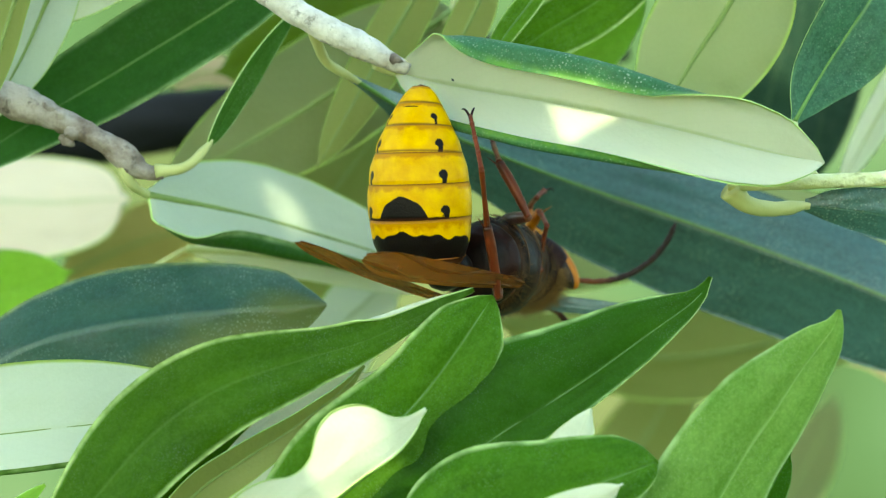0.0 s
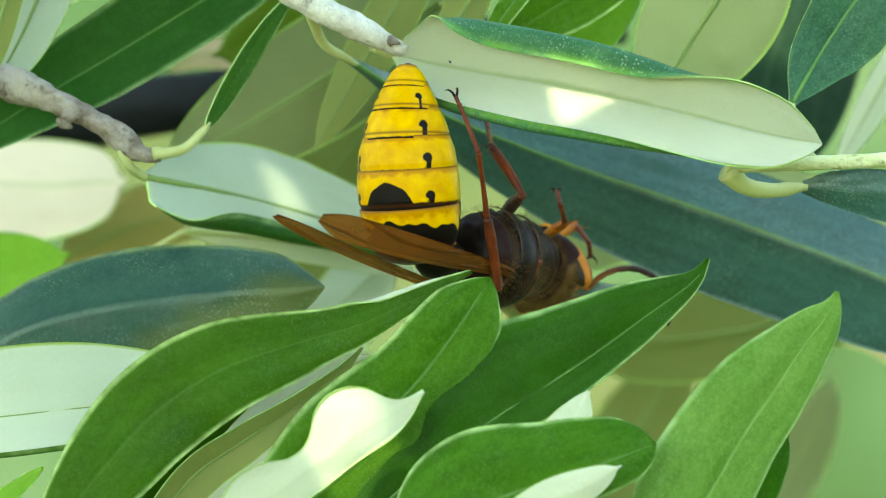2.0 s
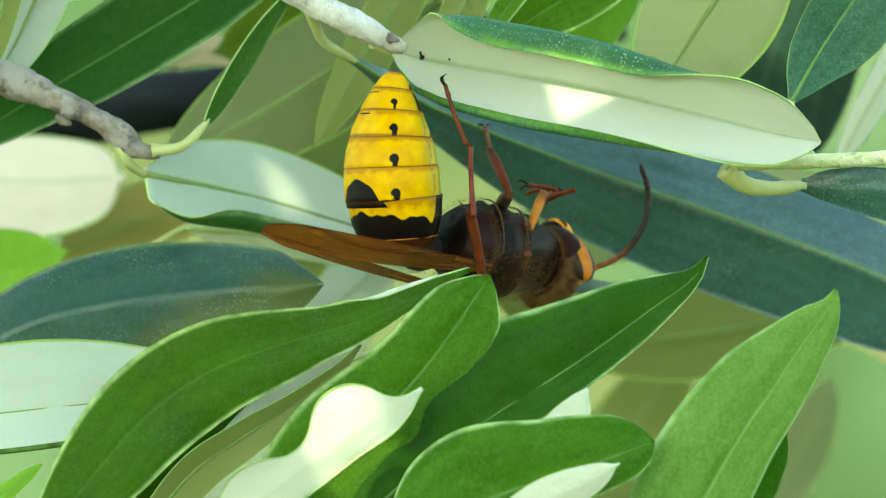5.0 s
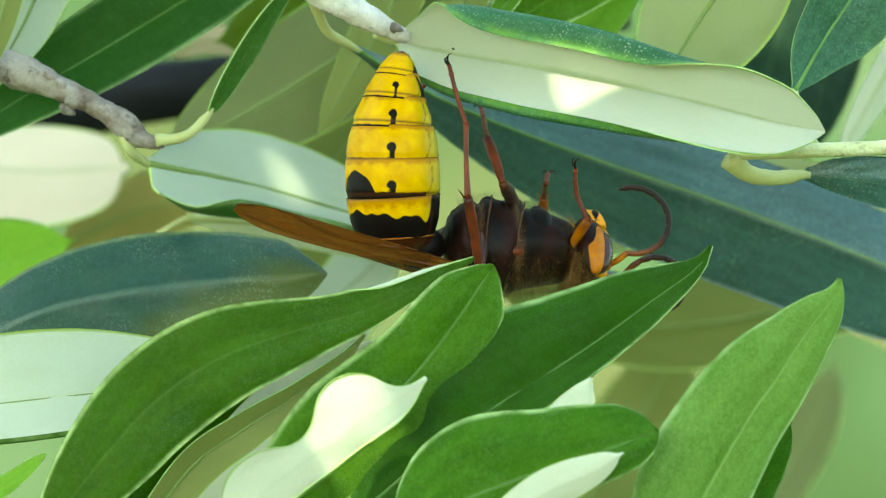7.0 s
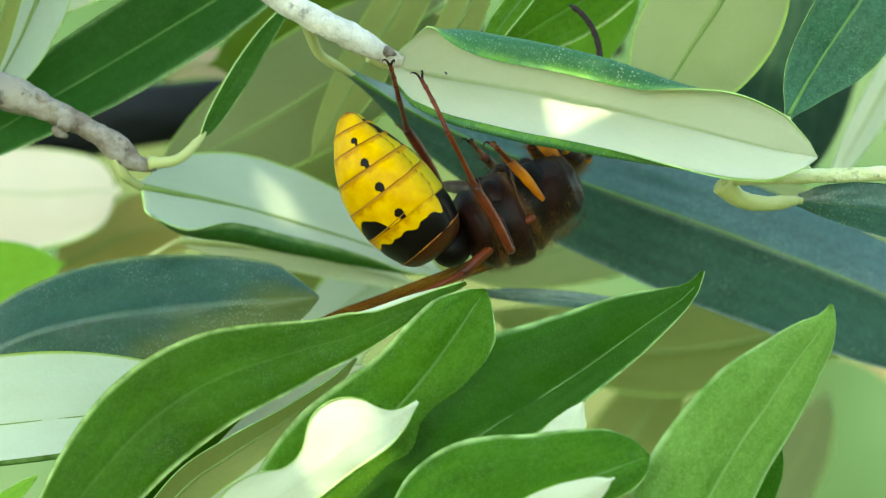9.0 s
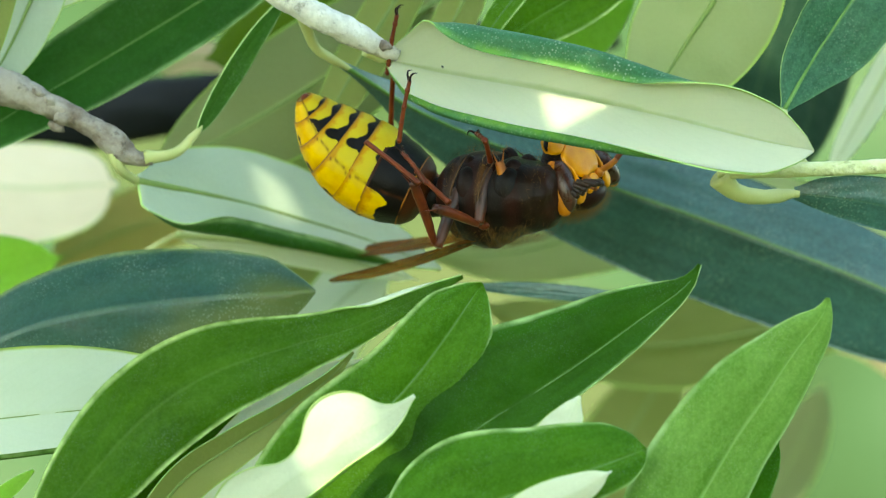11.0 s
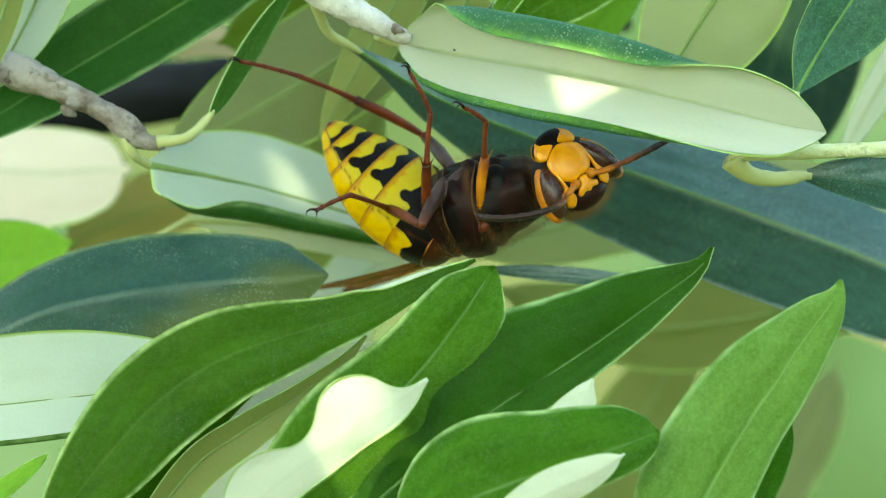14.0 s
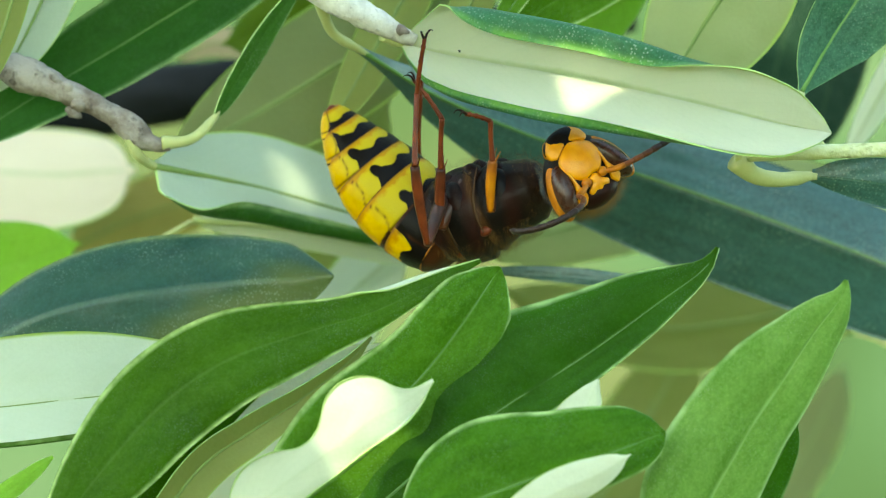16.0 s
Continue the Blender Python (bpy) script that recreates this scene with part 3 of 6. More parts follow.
leaf(side, [(-90, 690, 13), (60, 612, 13), (220, 572, 13), (400, 552, 13), (578, 540, 13)], (20, 60, 84, 100, 110, 114, 112, 106, 94, 72, 30), (20, 60, 84, 100, 110, 114, 112, 106, 92, 70, 30), -10, -14, 0.5, (-20, -5), 0.06, True, TOP_SAGE, UNDER, [(-180, 600, 16)], "waxy blue-green olive leaf", 0.0)
leaf(side, [(-260, 770, 4), (-80, 775, 4), (100, 758, 3), (260, 740, 3), (430, 715, 3)], 125, 92, -16, -10, 0.45, (-6, (-155, 0.5, 0.5, 0.82)), 0.05, False, TOP, UNDER_COOL, [(-330, 740, 8)], "broad leaf showing its silvery underside", 0.4)
twig(side, [(-160, 90, 14), (-230, 330, 14), (-260, 560, 12), (-330, 740, 8), (-380, 900, 6)], [24, 22, 20, 16, 12], None, "grey bark", 4.2)
on(side)

right = thing("olive_branch", spot(1568, 318, 3), "thin pale olive twig with dark green leaves", "olive branch", "olive branches")
twig(right, [(1800, 300, 4), (1568, 316, 3), (1450, 321, 2), (1360, 326, 2), (1290, 332, 3)], [16, 14, 13, 13, 8], BARK_GREEN, "smooth pale greenish bark", 5.5, 0.08)
leaf(right, [(1424, 364, 8), (1490, 370, 8), (1577, 384, 9), (1680, 410, 10), (1800, 450, 11)], (12, 30, 40, 46, 50, 50, 48, 44, 36, 24, 4), (12, 26, 36, 42, 46, 46, 44, 40, 32, 20, 4), 12, -10, 0.5, (5, 5), 0.1, True, TOP_BLUE, UNDER, [(1292, 334, 3), (1322, 362, 4), (1370, 370, 6)], "blue-green leaf on a thick yellow stalk", 1.0, 1.0, 0.6, 1.6)
leaf(right, [(1406, 216, 7), (1462, 118, 9), (1520, 30, 10), (1610, -110, 12)], (8, 34, 52, 60, 66, 70, 74, 76, 70, 50, 10), (8, 30, 52, 74, 86, 92, 96, 96, 86, 56, 10), 10, 10, 0.4, (-10, -10), 0.06, True, TOP_NIGHT, UNDER, [(1440, 318, 3), (1412, 270, 5)], "dark green olive leaf with a pale midrib", 1.6)
twig(right, [(1800, 300, 4), (1860, 480, 20), (1900, 700, 24)], [20, 18, 15], None, "pale bark", 6.1)
on(right)

high = thing("olive_branch", spot(1330, -150, 12), "olive twig above with drooping grey-green leaves", "olive branch", "olive branches")
twig(high, [(1900, -260, 20), (1500, -190, 16), (1200, -160, 16), (900, -120, 18), (600, -150, 20)], [26, 24, 20, 18, 12], None, "grey bark", 7.3)
leaf(high, [(1345, -110, 13), (1295, 0, 14), (1225, 110, 15), (1150, 240, 16)], 126, 118, 4, 4, 0.45, (5, 5), 0.05, False, TOP, UNDER_OLIVE, [(1370, -175, 16)], "drooping leaf showing a sage underside", 1.5)
leaf(high, [(1180, -90, 18), (1060, 0, 18), (960, 60, 18), (840, 150, 18)], 60, 55, -15, 8, 0.45, (5, 5), 0.1, True, TOP, UNDER, [(1200, -160, 16)], "green leaf in shade")
leaf(high, [(990, -60, 15), (935, 10, 15), (890, 70, 15), (850, 140, 15)], 22, 26, 20, 10, 0.45, (5, 5), 0.1, True, TOP, UNDER, [(1000, -130, 17)], "narrow leaf with a pale midrib", 1.5)
leaf(high, [(1130, -40, 26), (1090, 40, 26), (1040, 110, 26), (980, 180, 26)], 46, 46, 0, 4, 0.45, (0, 0), 0.1, True, TOP_LIME, UNDER, [(1160, -160, 18)], "bright lime-green leaf lit from behind")
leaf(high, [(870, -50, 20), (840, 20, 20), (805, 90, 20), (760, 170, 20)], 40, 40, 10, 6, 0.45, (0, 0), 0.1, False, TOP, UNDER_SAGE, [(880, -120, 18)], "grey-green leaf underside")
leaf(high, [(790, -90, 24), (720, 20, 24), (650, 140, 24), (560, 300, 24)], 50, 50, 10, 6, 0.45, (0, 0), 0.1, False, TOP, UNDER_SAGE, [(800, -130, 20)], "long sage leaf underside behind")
leaf(high, [(1650, 20, 42), (1585, 150, 42), (1530, 250, 42), (1480, 340, 42)], 34, 30, 0, 5, 0.5, (0, 0), 0.05, False, TOP, UNDER, [(1700, -210, 22)], "pale leaf underside out of focus")
leaf(high, [(1510, -60, 52), (1480, 100, 52), (1450, 230, 52), (1420, 340, 52)], 62, 60, 0, 5, 0.5, (0, 0), 0.05, True, TOP_SHADE, UNDER, [(1520, -190, 20)], "dark green leaf with deep shade in its colour")
# added leaf that fills a shaded gap before the bright backdrop
leaf(high, [(1440, -120, 60), (1400, 20, 60), (1370, 140, 60), (1330, 300, 60)], 75, 75, 0, 5, 0.5, (0, 0), 0.05, True, TOP_SHADE, UNDER, [(1500, -190, 20), (1460, -150, 50)], "dark green leaf with deep shade in its colour", 0.5)
on(high)

back = thing("olive_branch", spot(300, -150, 30), "olive branch behind with leaves out of focus", "olive branch", "olive branches")
twig(back, [(-300, -120, 30), (100, -160, 30), (500, -170, 34), (900, -200, 40)], [30, 28, 26, 22], None, "grey bark", 8.8)
leaf(back, [(590, -130, 18), (420, -4, 19), (220, 120, 20), (60, 215, 20), (-120, 330, 20)], 78, 88, 10, 8, 0.45, (5, 5), 0.1, True, TOP_DEEP, UNDER, [(510, -165, 34)], "broad dark green leaf in shade", 1.4)
leaf(back, [(310, -120, 15), (190, -46, 15), (80, 4, 15), (-60, 62, 15)], 55, 52, 10, 6, 0.45, (5, 5), 0.1, False, TOP, UNDER, [(340, -165, 30)], "pale leaf underside")
leaf(back, [(60, -80, 10), (20, 20, 10), (-10, 120, 10), (-50, 230, 10)], 30, 40, 10, 6, 0.45, (5, 5), 0.1, False, TOP, UNDER_SAGE, [(80, -160, 28)], "leaf at the edge showing its underside")
leaf(back, [(110, -60, 14.5), (74, 24, 14.5), (44, 92, 14.5), (10, 156, 14.5), (-30, 220, 14.5)], (30, 50, 56, 58, 56, 54, 50, 42, 32, 20, 4), (30, 50, 56, 58, 56, 54, 50, 42, 32, 20, 4), 10, 6, 0.45, (5, 5), 0.1, False, TOP, UNDER_COOL, [(140, -160, 28)], "pale bluish leaf underside")
leaf(back, [(760, -60, 46), (640, 30, 46), (520, 90, 46), (380, 130, 46)], 100, 100, 0, 4, 0.45, (0, 0), 0.1, True, TOP_OLIVE, UNDER, [(780, -185, 40)], "yellow-green leaf out of focus")
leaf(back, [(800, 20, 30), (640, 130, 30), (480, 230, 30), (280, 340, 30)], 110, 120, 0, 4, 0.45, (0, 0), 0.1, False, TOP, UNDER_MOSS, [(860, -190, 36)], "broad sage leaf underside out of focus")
leaf(back, [(300, 155, 62), (360, 128, 62), (430, 132, 62), (500, 150, 62)], 34, 30, -20, 4, 0.5, (0, 0), 0.1, False, TOP, UNDER_DRY, [(260, -140, 40), (270, 60, 60)], "dry beige leaf out of focus", 0.5)
on(back)

low = thing("olive_branch", spot(-200, 500, 34), "olive branch low behind with pale leaves out of focus", "olive branch", "olive branches")
twig(low, [(-400, 300, 40), (-300, 500, 38), (-200, 800, 36), (200, 1060, 34), (900, 1080, 34), (1700, 1020, 34)], [28, 26, 24, 24, 22, 16], None, "grey bark", 9.4)
leaf(low, [(-230, 330, 64), (-80, 350, 64), (60, 360, 64), (228, 352, 64)], 130, 135, -40, 4, 0.6, (0, 0), 0.05, False, TOP, UNDER_CREAM, [(-320, 420, 38), (-300, 380, 60)], "pale cream leaf out of focus", 0.0, 1.0, 0.32)
leaf(low, [(-240, 620, 40), (-120, 560, 40), (0, 520, 40), (130, 480, 40)], 95, 80, 0, 4, 0.5, (0, 0), 0.05, True, TOP_LIME, UNDER, [(-260, 640, 38)], "bright green leaf out of focus")
leaf(low, [(300, 1000, 50), (440, 780, 50), (560, 620, 50), (720, 470, 50)], 120, 120, -15, 4, 0.5, (0, 0), 0.05, False, TOP, UNDER, [(280, 1065, 34)], "sage leaf underside behind")
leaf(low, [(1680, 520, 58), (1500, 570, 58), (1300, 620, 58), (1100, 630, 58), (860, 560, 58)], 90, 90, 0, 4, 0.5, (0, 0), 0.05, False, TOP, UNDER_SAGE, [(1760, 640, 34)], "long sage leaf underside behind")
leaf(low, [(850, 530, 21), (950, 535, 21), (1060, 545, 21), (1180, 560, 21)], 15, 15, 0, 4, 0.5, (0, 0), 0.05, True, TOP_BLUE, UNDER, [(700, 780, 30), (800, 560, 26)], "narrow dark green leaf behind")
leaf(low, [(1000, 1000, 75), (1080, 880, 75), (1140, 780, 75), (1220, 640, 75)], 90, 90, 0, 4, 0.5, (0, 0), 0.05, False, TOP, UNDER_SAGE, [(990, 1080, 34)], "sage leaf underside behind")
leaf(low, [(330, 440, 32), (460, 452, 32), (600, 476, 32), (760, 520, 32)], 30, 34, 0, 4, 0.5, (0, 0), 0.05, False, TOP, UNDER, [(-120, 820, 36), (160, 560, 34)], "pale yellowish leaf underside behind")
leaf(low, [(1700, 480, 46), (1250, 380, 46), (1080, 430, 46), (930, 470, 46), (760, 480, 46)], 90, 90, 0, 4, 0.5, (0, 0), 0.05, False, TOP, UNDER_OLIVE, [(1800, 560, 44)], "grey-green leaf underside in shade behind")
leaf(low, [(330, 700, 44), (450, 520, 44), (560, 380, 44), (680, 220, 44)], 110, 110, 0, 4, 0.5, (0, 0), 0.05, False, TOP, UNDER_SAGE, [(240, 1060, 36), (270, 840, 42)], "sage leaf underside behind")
leaf(low, [(1440, 622, 90), (1510, 624, 90), (1565, 645, 90), (1620, 700, 90)], 24, 24, 0, 4, 0.5, (0, 0), 0.1, False, TOP, UNDER_DRY, [(1640, 560, 60), (1540, 570, 88)], "dry tan leaf out of focus", 0.5)
leaf(low, [(1340, 990, 85), (1390, 890, 85), (1440, 800, 85), (1480, 700, 85)], 58, 62, 0, 4, 0.45, (0, 0), 0.1, False, TOP, UNDER_MOSS, [(1330, 1050, 34), (1330, 1030, 70)], "grey-green leaf out of focus", 0.0)
twig(low, [(1700, 1020, 34), (1660, 860, 34), (1640, 700, 34)], [16, 12, 8], None, "grey bark", 9.9)
leaf(low, [(110, 490, 72), (220, 440, 72), (330, 405, 72), (450, 380, 72)], 74, 66, 0, 4, 0.5, (0, 0), 0.1, False, TOP, UNDER_GOLD, [(-160, 640, 50), (20, 540, 70)], "olive leaf underside out of focus", 0.5)
on(low)

limb = thing("tree_limb", spot(300, 210, 70), "thick dark olive limb out of focus behind leaves", "tree limb")
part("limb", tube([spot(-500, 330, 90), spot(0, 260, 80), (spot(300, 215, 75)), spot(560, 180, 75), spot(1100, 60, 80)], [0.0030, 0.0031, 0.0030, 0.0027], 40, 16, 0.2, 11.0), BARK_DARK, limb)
on(limb)

# ---- the hornet ----
MM = 0.001


def marked(name, base, base2, mark, rough=0.35, scale=700, soft=0.06, spec=0.5, wobble=0.22, coat=0.0, amber=None, belly=None, tint=None, felt=0.0):
    """A horny skin whose dark marks follow the mesh's own mark layer (millimetres inside a mark)."""
    k = Nodes(name)
    at = k.add("ShaderNodeAttribute")
    at.attribute_name = "mark"
    d = k.math("ADD", at.outputs["Fac"], k.math("MULTIPLY", k.math("SUBTRACT", k.noise(1500, 3), 0.5), wobble))
    f = k.ramp(k.math("ADD", k.math("MULTIPLY", d, 1 / (2 * soft)), 0.5), [(0.0, (0, 0, 0)), (1.0, (1, 1, 1))])
    c = k.mix(k.ramp(k.noise(scale, 4), [(0.3, (0, 0, 0)), (0.7, (1, 1, 1))]), base, base2)
    if belly:
        u, v = k.uv()
        c = k.mix(k.ramp(k.math("ABSOLUTE", k.math("SUBTRACT", v, 0.5)), [(0.17, (0.9, 0.9, 0.9)), (0.27, (0, 0, 0))]), c, belly)
    if amber:
        u, v = k.uv()
        c = k.mix(k.ramp(k.math("ADD", u, k.math("MULTIPLY", k.noise(1100, 3), 0.3)), [(0.92, (0, 0, 0)), (1.25, (0.7, 0.7, 0.7))]), c, amber)
        c = k.mix(k.ramp(k.noise(420, 4, 0.6), [(0.52, (0, 0, 0)), (0.78, (0.28, 0.28, 0.28))]), c, amber)
    c = k.mix(f, c, mark)
    if tint:
        tone = k.add("ShaderNodeAttribute")
        tone.attribute_name = "tint"
        c = k.mix(k.math("MULTIPLY", tone.outputs["Fac"], 0.9), c, tint)
    k.bump(k.math("ADD", k.noise(5000, 2), k.noise(900, 3)), 0.3, 0.0001)
    k.finish(c, k.math("ADD", k.math("MULTIPLY", k.noise(1200, 2), 0.25), rough - 0.12), 0.0, spec)
    k.bsdf.inputs["Coat Weight"].default_value = coat
    k.bsdf.inputs["Coat Roughness"].default_value = 0.25
    k.bsdf.inputs["Sheen Weight"].default_value = felt
    k.bsdf.inputs["Sheen Roughness"].default_value = 0.4
    k.bsdf.inputs["Sheen Tint"].default_value = (0.8, 0.6, 0.4, 1)
    return k.mat


YELLOW = marked("hornet_yellow", (0.56, 0.275, 0.002), (0.72, 0.42, 0.004), (0.004, 0.0022, 0.0018), 0.40, 700, 0.06, 0.12, 0.20, 0.0, (0.36, 0.12, 0.002), (0.43, 0.335, 0.018), (0.06, 0.016, 0.004))
CHEEK = marked("hornet_cheek", (0.36, 0.095, 0.004), (0.52, 0.17, 0.006), (0.010, 0.006, 0.004), 0.5, 900, 0.06, 0.3, 0.15)
FACE = marked("hornet_face", (0.66, 0.215, 0.003), (0.77, 0.31, 0.006), (0.16, 0.035, 0.004), 0.42, 900, 0.12, 0.4, 0.15, 0.15)
BROWN = marked("hornet_brown", (0.003, 0.0018, 0.0016), (0.008, 0.0036, 0.0026), (0.020, 0.0042, 0.0026), 0.42, 500, 0.6, 0.12, 0.22, 0.0, None, None, (0.105, 0.042, 0.013), 0.02)
RUST = marked("hornet_rust", (0.075, 0.011, 0.004), (0.16, 0.029, 0.007), (0.03, 0.008, 0.005), 0.36, 600, 0.3, 0.22, 0.22)
ORANGE = marked("hornet_orange", (0.34, 0.085, 0.005), (0.52, 0.17, 0.008), (0.13, 0.026, 0.008), 0.36, 600, 0.4, 0.25)
PLUM = marked("hornet_thigh", (0.026, 0.012, 0.011), (0.060, 0.026, 0.021), (0.09, 0.02, 0.008), 0.35, 700, 0.5, 0.3, 0.22, 0.0, None, None, None, 0.05)
EYE_SKIN = marked("hornet_eye", (0.024, 0.008, 0.005), (0.060, 0.016, 0.009), (0.02, 0.01, 0.01), 0.28, 900, 0.1, 0.35, 0.1, 0.1)
WHIP = marked("hornet_antenna", (0.012, 0.006, 0.005), (0.034, 0.014, 0.010), (0.17, 0.045, 0.012), 0.4, 900, 0.3, 0.22)
TAWNY = plain("hornet_tawny", (0.045, 0.018, 0.007), (0.12, 0.055, 0.020), 900, 0.6)
HAIR = plain("hornet_hair", (0.16, 0.075, 0.02), (0.32, 0.17, 0.05), 800, 0.6)
HAIR_DARK = plain("hornet_dark_hair", (0.012, 0.006, 0.003), (0.035, 0.017, 0.008), 800, 0.6)


def wing_skin():
    k = Nodes("hornet_wing")
    u, v = k.uv()
    w = k.math("SINE", k.math("ADD", k.math("MULTIPLY", v, 9.0), k.math("MULTIPLY", k.math("SINE", k.math("MULTIPLY", u, 9.0)), 2.0)))
    vein = k.ramp(w, [(0.80, (0, 0, 0)), (0.97, (1, 1, 1))])
    c = k.mix(k.noise(500, 3), (0.11, 0.036, 0.009), (0.24, 0.085, 0.02))
    c = k.mix(k.math("MULTIPLY", vein, 0.6), c, (0.05, 0.016, 0.006))
    c = k.mix(k.ramp(v, [(0.80, (0, 0, 0)), (0.97, (0.6, 0.6, 0.6))]), c, (0.34, 0.17, 0.06))
    n = k.bump(k.math("ADD", vein, k.noise(900, 2)), 0.5, 0.00015)
    k.finish(c, 0.26, 0.0, 0.6)
    translucent(k, k.mix(0.5, c, (0.7, 0.3, 0.05)), 0.5, n)
    clear = k.add("ShaderNodeBsdfTransparent")
    clear.inputs[0].default_value = (0.95, 0.72, 0.42, 1)
    m = k.add("ShaderNodeMixShader")
    k.link(k.math("SUBTRACT", 0.38, k.math("MULTIPLY", vein, 0.3)), m.inputs[0])
    k.link(k.out.inputs[0].links[0].from_socket, m.inputs[1])
    k.link(clear.outputs[0], m.inputs[2])
    k.link(m.outputs[0], k.out.inputs[0])
    return k.mat


WING = wing_skin()


def loft(stations, sides, mark=None, caps=True, square=2.0, tint=None):
    """A body lofted along x. stations: (x, half width, half height, height of the middle), in millimetres; mark(x, angle, s) gives
    how deep a place lies inside a dark mark, the angle counted from the back; tint(x, angle) the share of the second colour."""
    bm = bmesh.new()
    lay = bm.verts.layers.float.new("mark")
    lay2 = bm.verts.layers.float.new("tint")
    uvl = bm.loops.layers.uv.new("UVMap")
    n = len(stations)
    rings = []
    for i, (x, ry, rz, zc) in enumerate(stations):
        ring = []
        for j in range(sides):
            a = 2 * math.pi * j / sides
            s, c = math.sin(a), math.cos(a)
            e = 2.0 / square
            y = math.copysign(abs(s) ** e, s) * ry
            z = math.copysign(abs(c) ** e, c) * rz + zc
            p = bm.verts.new((x * MM, y * MM, z * MM))
            ang = a if a <= math.pi else a - 2 * math.pi
            p[lay] = mark(x, ang, i / (n - 1)) if mark else -5.0
            p[lay2] = tint(x, ang) if tint else 0.0
            ring.append(p)
        rings.append(ring)
    for i in range(n - 1):
        for j in range(sides):
            f = bm.faces.new((rings[i][j], rings[i + 1][j], rings[i + 1][(j + 1) % sides], rings[i][(j + 1) % sides]))
            for loop, c in zip(f.loops, ((i, j), (i + 1, j), (i + 1, j + 1), (i, j + 1))):
                loop[uvl].uv = (c[0] / (n - 1), c[1] / sides)
    if caps:
        bm.faces.new(rings[0])
        bm.faces.new(rings[-1][::-1])
    bmesh.ops.recalc_face_normals(bm, faces=bm.faces)
    return bm


def ball(center, radii, sides=20, rings=14, mark=None, shape=None, turn=None):
    """A rounded lump; shape(p) may push its points about (unit sphere in, unit lump out)."""
    bm = bmesh.new()
    bmesh.ops.create_uvsphere(bm, u_segments=sides, v_segments=rings, radius=1.0)
    lay = bm.verts.layers.float.new("mark")
    for p in bm.verts:
        q = shape(p.co.copy()) if shape else p.co.copy()
        p[lay] = mark(q) if mark else -5.0
        q = Vector((q.x * radii[0], q.y * radii[1], q.z * radii[2]))
        if turn:
            q = turn @ q
        p.co = (q + Vector(center)) * MM
    return bm


# abdomen: six rings, each slipping under the one before
ENDS = (0.0, 5.2, 8.3, 11.0, 13.4, 15.4, 17.0)
GIRTH = ((0.0, 1.3), (0.4, 2.9), (1.2, 3.7), (3.0, 4.40), (5.2, 4.75), (7.8, 4.72), (9.8, 4.40), (11.8, 3.80), (13.8, 2.90), (15.4, 2.05), (16.4, 1.4), (17.0, 0.8))


def girth(x):
    for (x0, r0), (x1, r1) in zip(GIRTH, GIRTH[1:]):
        if x <= x1:
            t = (x - x0) / (x1 - x0)
            return r0 + (r1 - r0) * t
    return 0.25


def ring_marks(k):
    """Marks of ring k: dark front margin, a middle point, two dots on the back; hooked bands on the belly."""
    long = ENDS[k + 1] - ENDS[k]

    def mark(x, a, s):
        d = -x                                  # millimetres behind the front margin
        r = girth(ENDS[k] + d)
        arc = abs(a) * r
        edge = 1.76 + 0.16 * math.sin(math.pi * min(1.0, max(0.0, d / long)))
        back = abs(a) < edge
        if k == 0:
            return (3.9 - 1.6 * (abs(a) / 1.9) ** 3 + 0.16 * math.cos(a * 9.0 + 0.6) + 0.16 * math.cos(a * 4.0) + 0.1 * math.cos(a * 17.0) - d + 30.0 * max(0.0, abs(a) - 1.62) ** 2) if abs(a) < 1.86 else 6.0 - d
        if back:
            band = (0.02, -0.32, -0.36, -0.4, -0.45)[k - 1] - d
            if k == 1:
                band = max(band, 2.05 * max(0.0, 1 - (arc / 2.45) ** 3) - 0.12 - d + 0.12 * math.cos(a * 14.0), 0.10 - d - 0.9 * max(0.0, abs(arc - 2.6) - 1.2))
            dot = (0.50, 0.48, 0.46, 0.34, 0.0)[k - 1] - (math.hypot(arc - 0.88 * r, d - 0.66) if d > 0.45 else abs(arc - 0.88 * r - 0.1) + 0.2) if k < 5 else -1
            return max(band, dot)
        side = (math.pi - abs(a)) * r           # arc from the middle of the belly
        wide = (1.0, 1.6, 1.45, 1.2, 0.7)[k - 1]
        band = wide * (0.86 + 0.14 * math.cos(side * 2.6)) - d - 1.6 * max(0.0, side - 3.2)
        hook = 0.6 - math.hypot(0.8 * (d - wide * 0.95), side - 2.9)
        return max(band, hook)
    return mark


def ring_seams(k):
    """Brown seams: along the hind margin, between back and belly plates, and the rusty front of the first ring."""
    long = ENDS[k + 1] - ENDS[k]

    def tint(x, a):
        d = -x
        edge = 1.76 + 0.16 * math.sin(math.pi * min(1.0, max(0.0, d / long)))
        side = 0.85 * math.exp(-((abs(a) - edge) * girth(ENDS[k] + d) / 0.10) ** 2)
        hind = 0.85 if d > long - 0.07 or (k and -0.1 < d < 0.03) else 0.0
        rust = max(0.0, min(1.0, (1.5 - d) / 0.25)) if k == 0 else 0.0
        return max(side, hind, rust)
    return tint


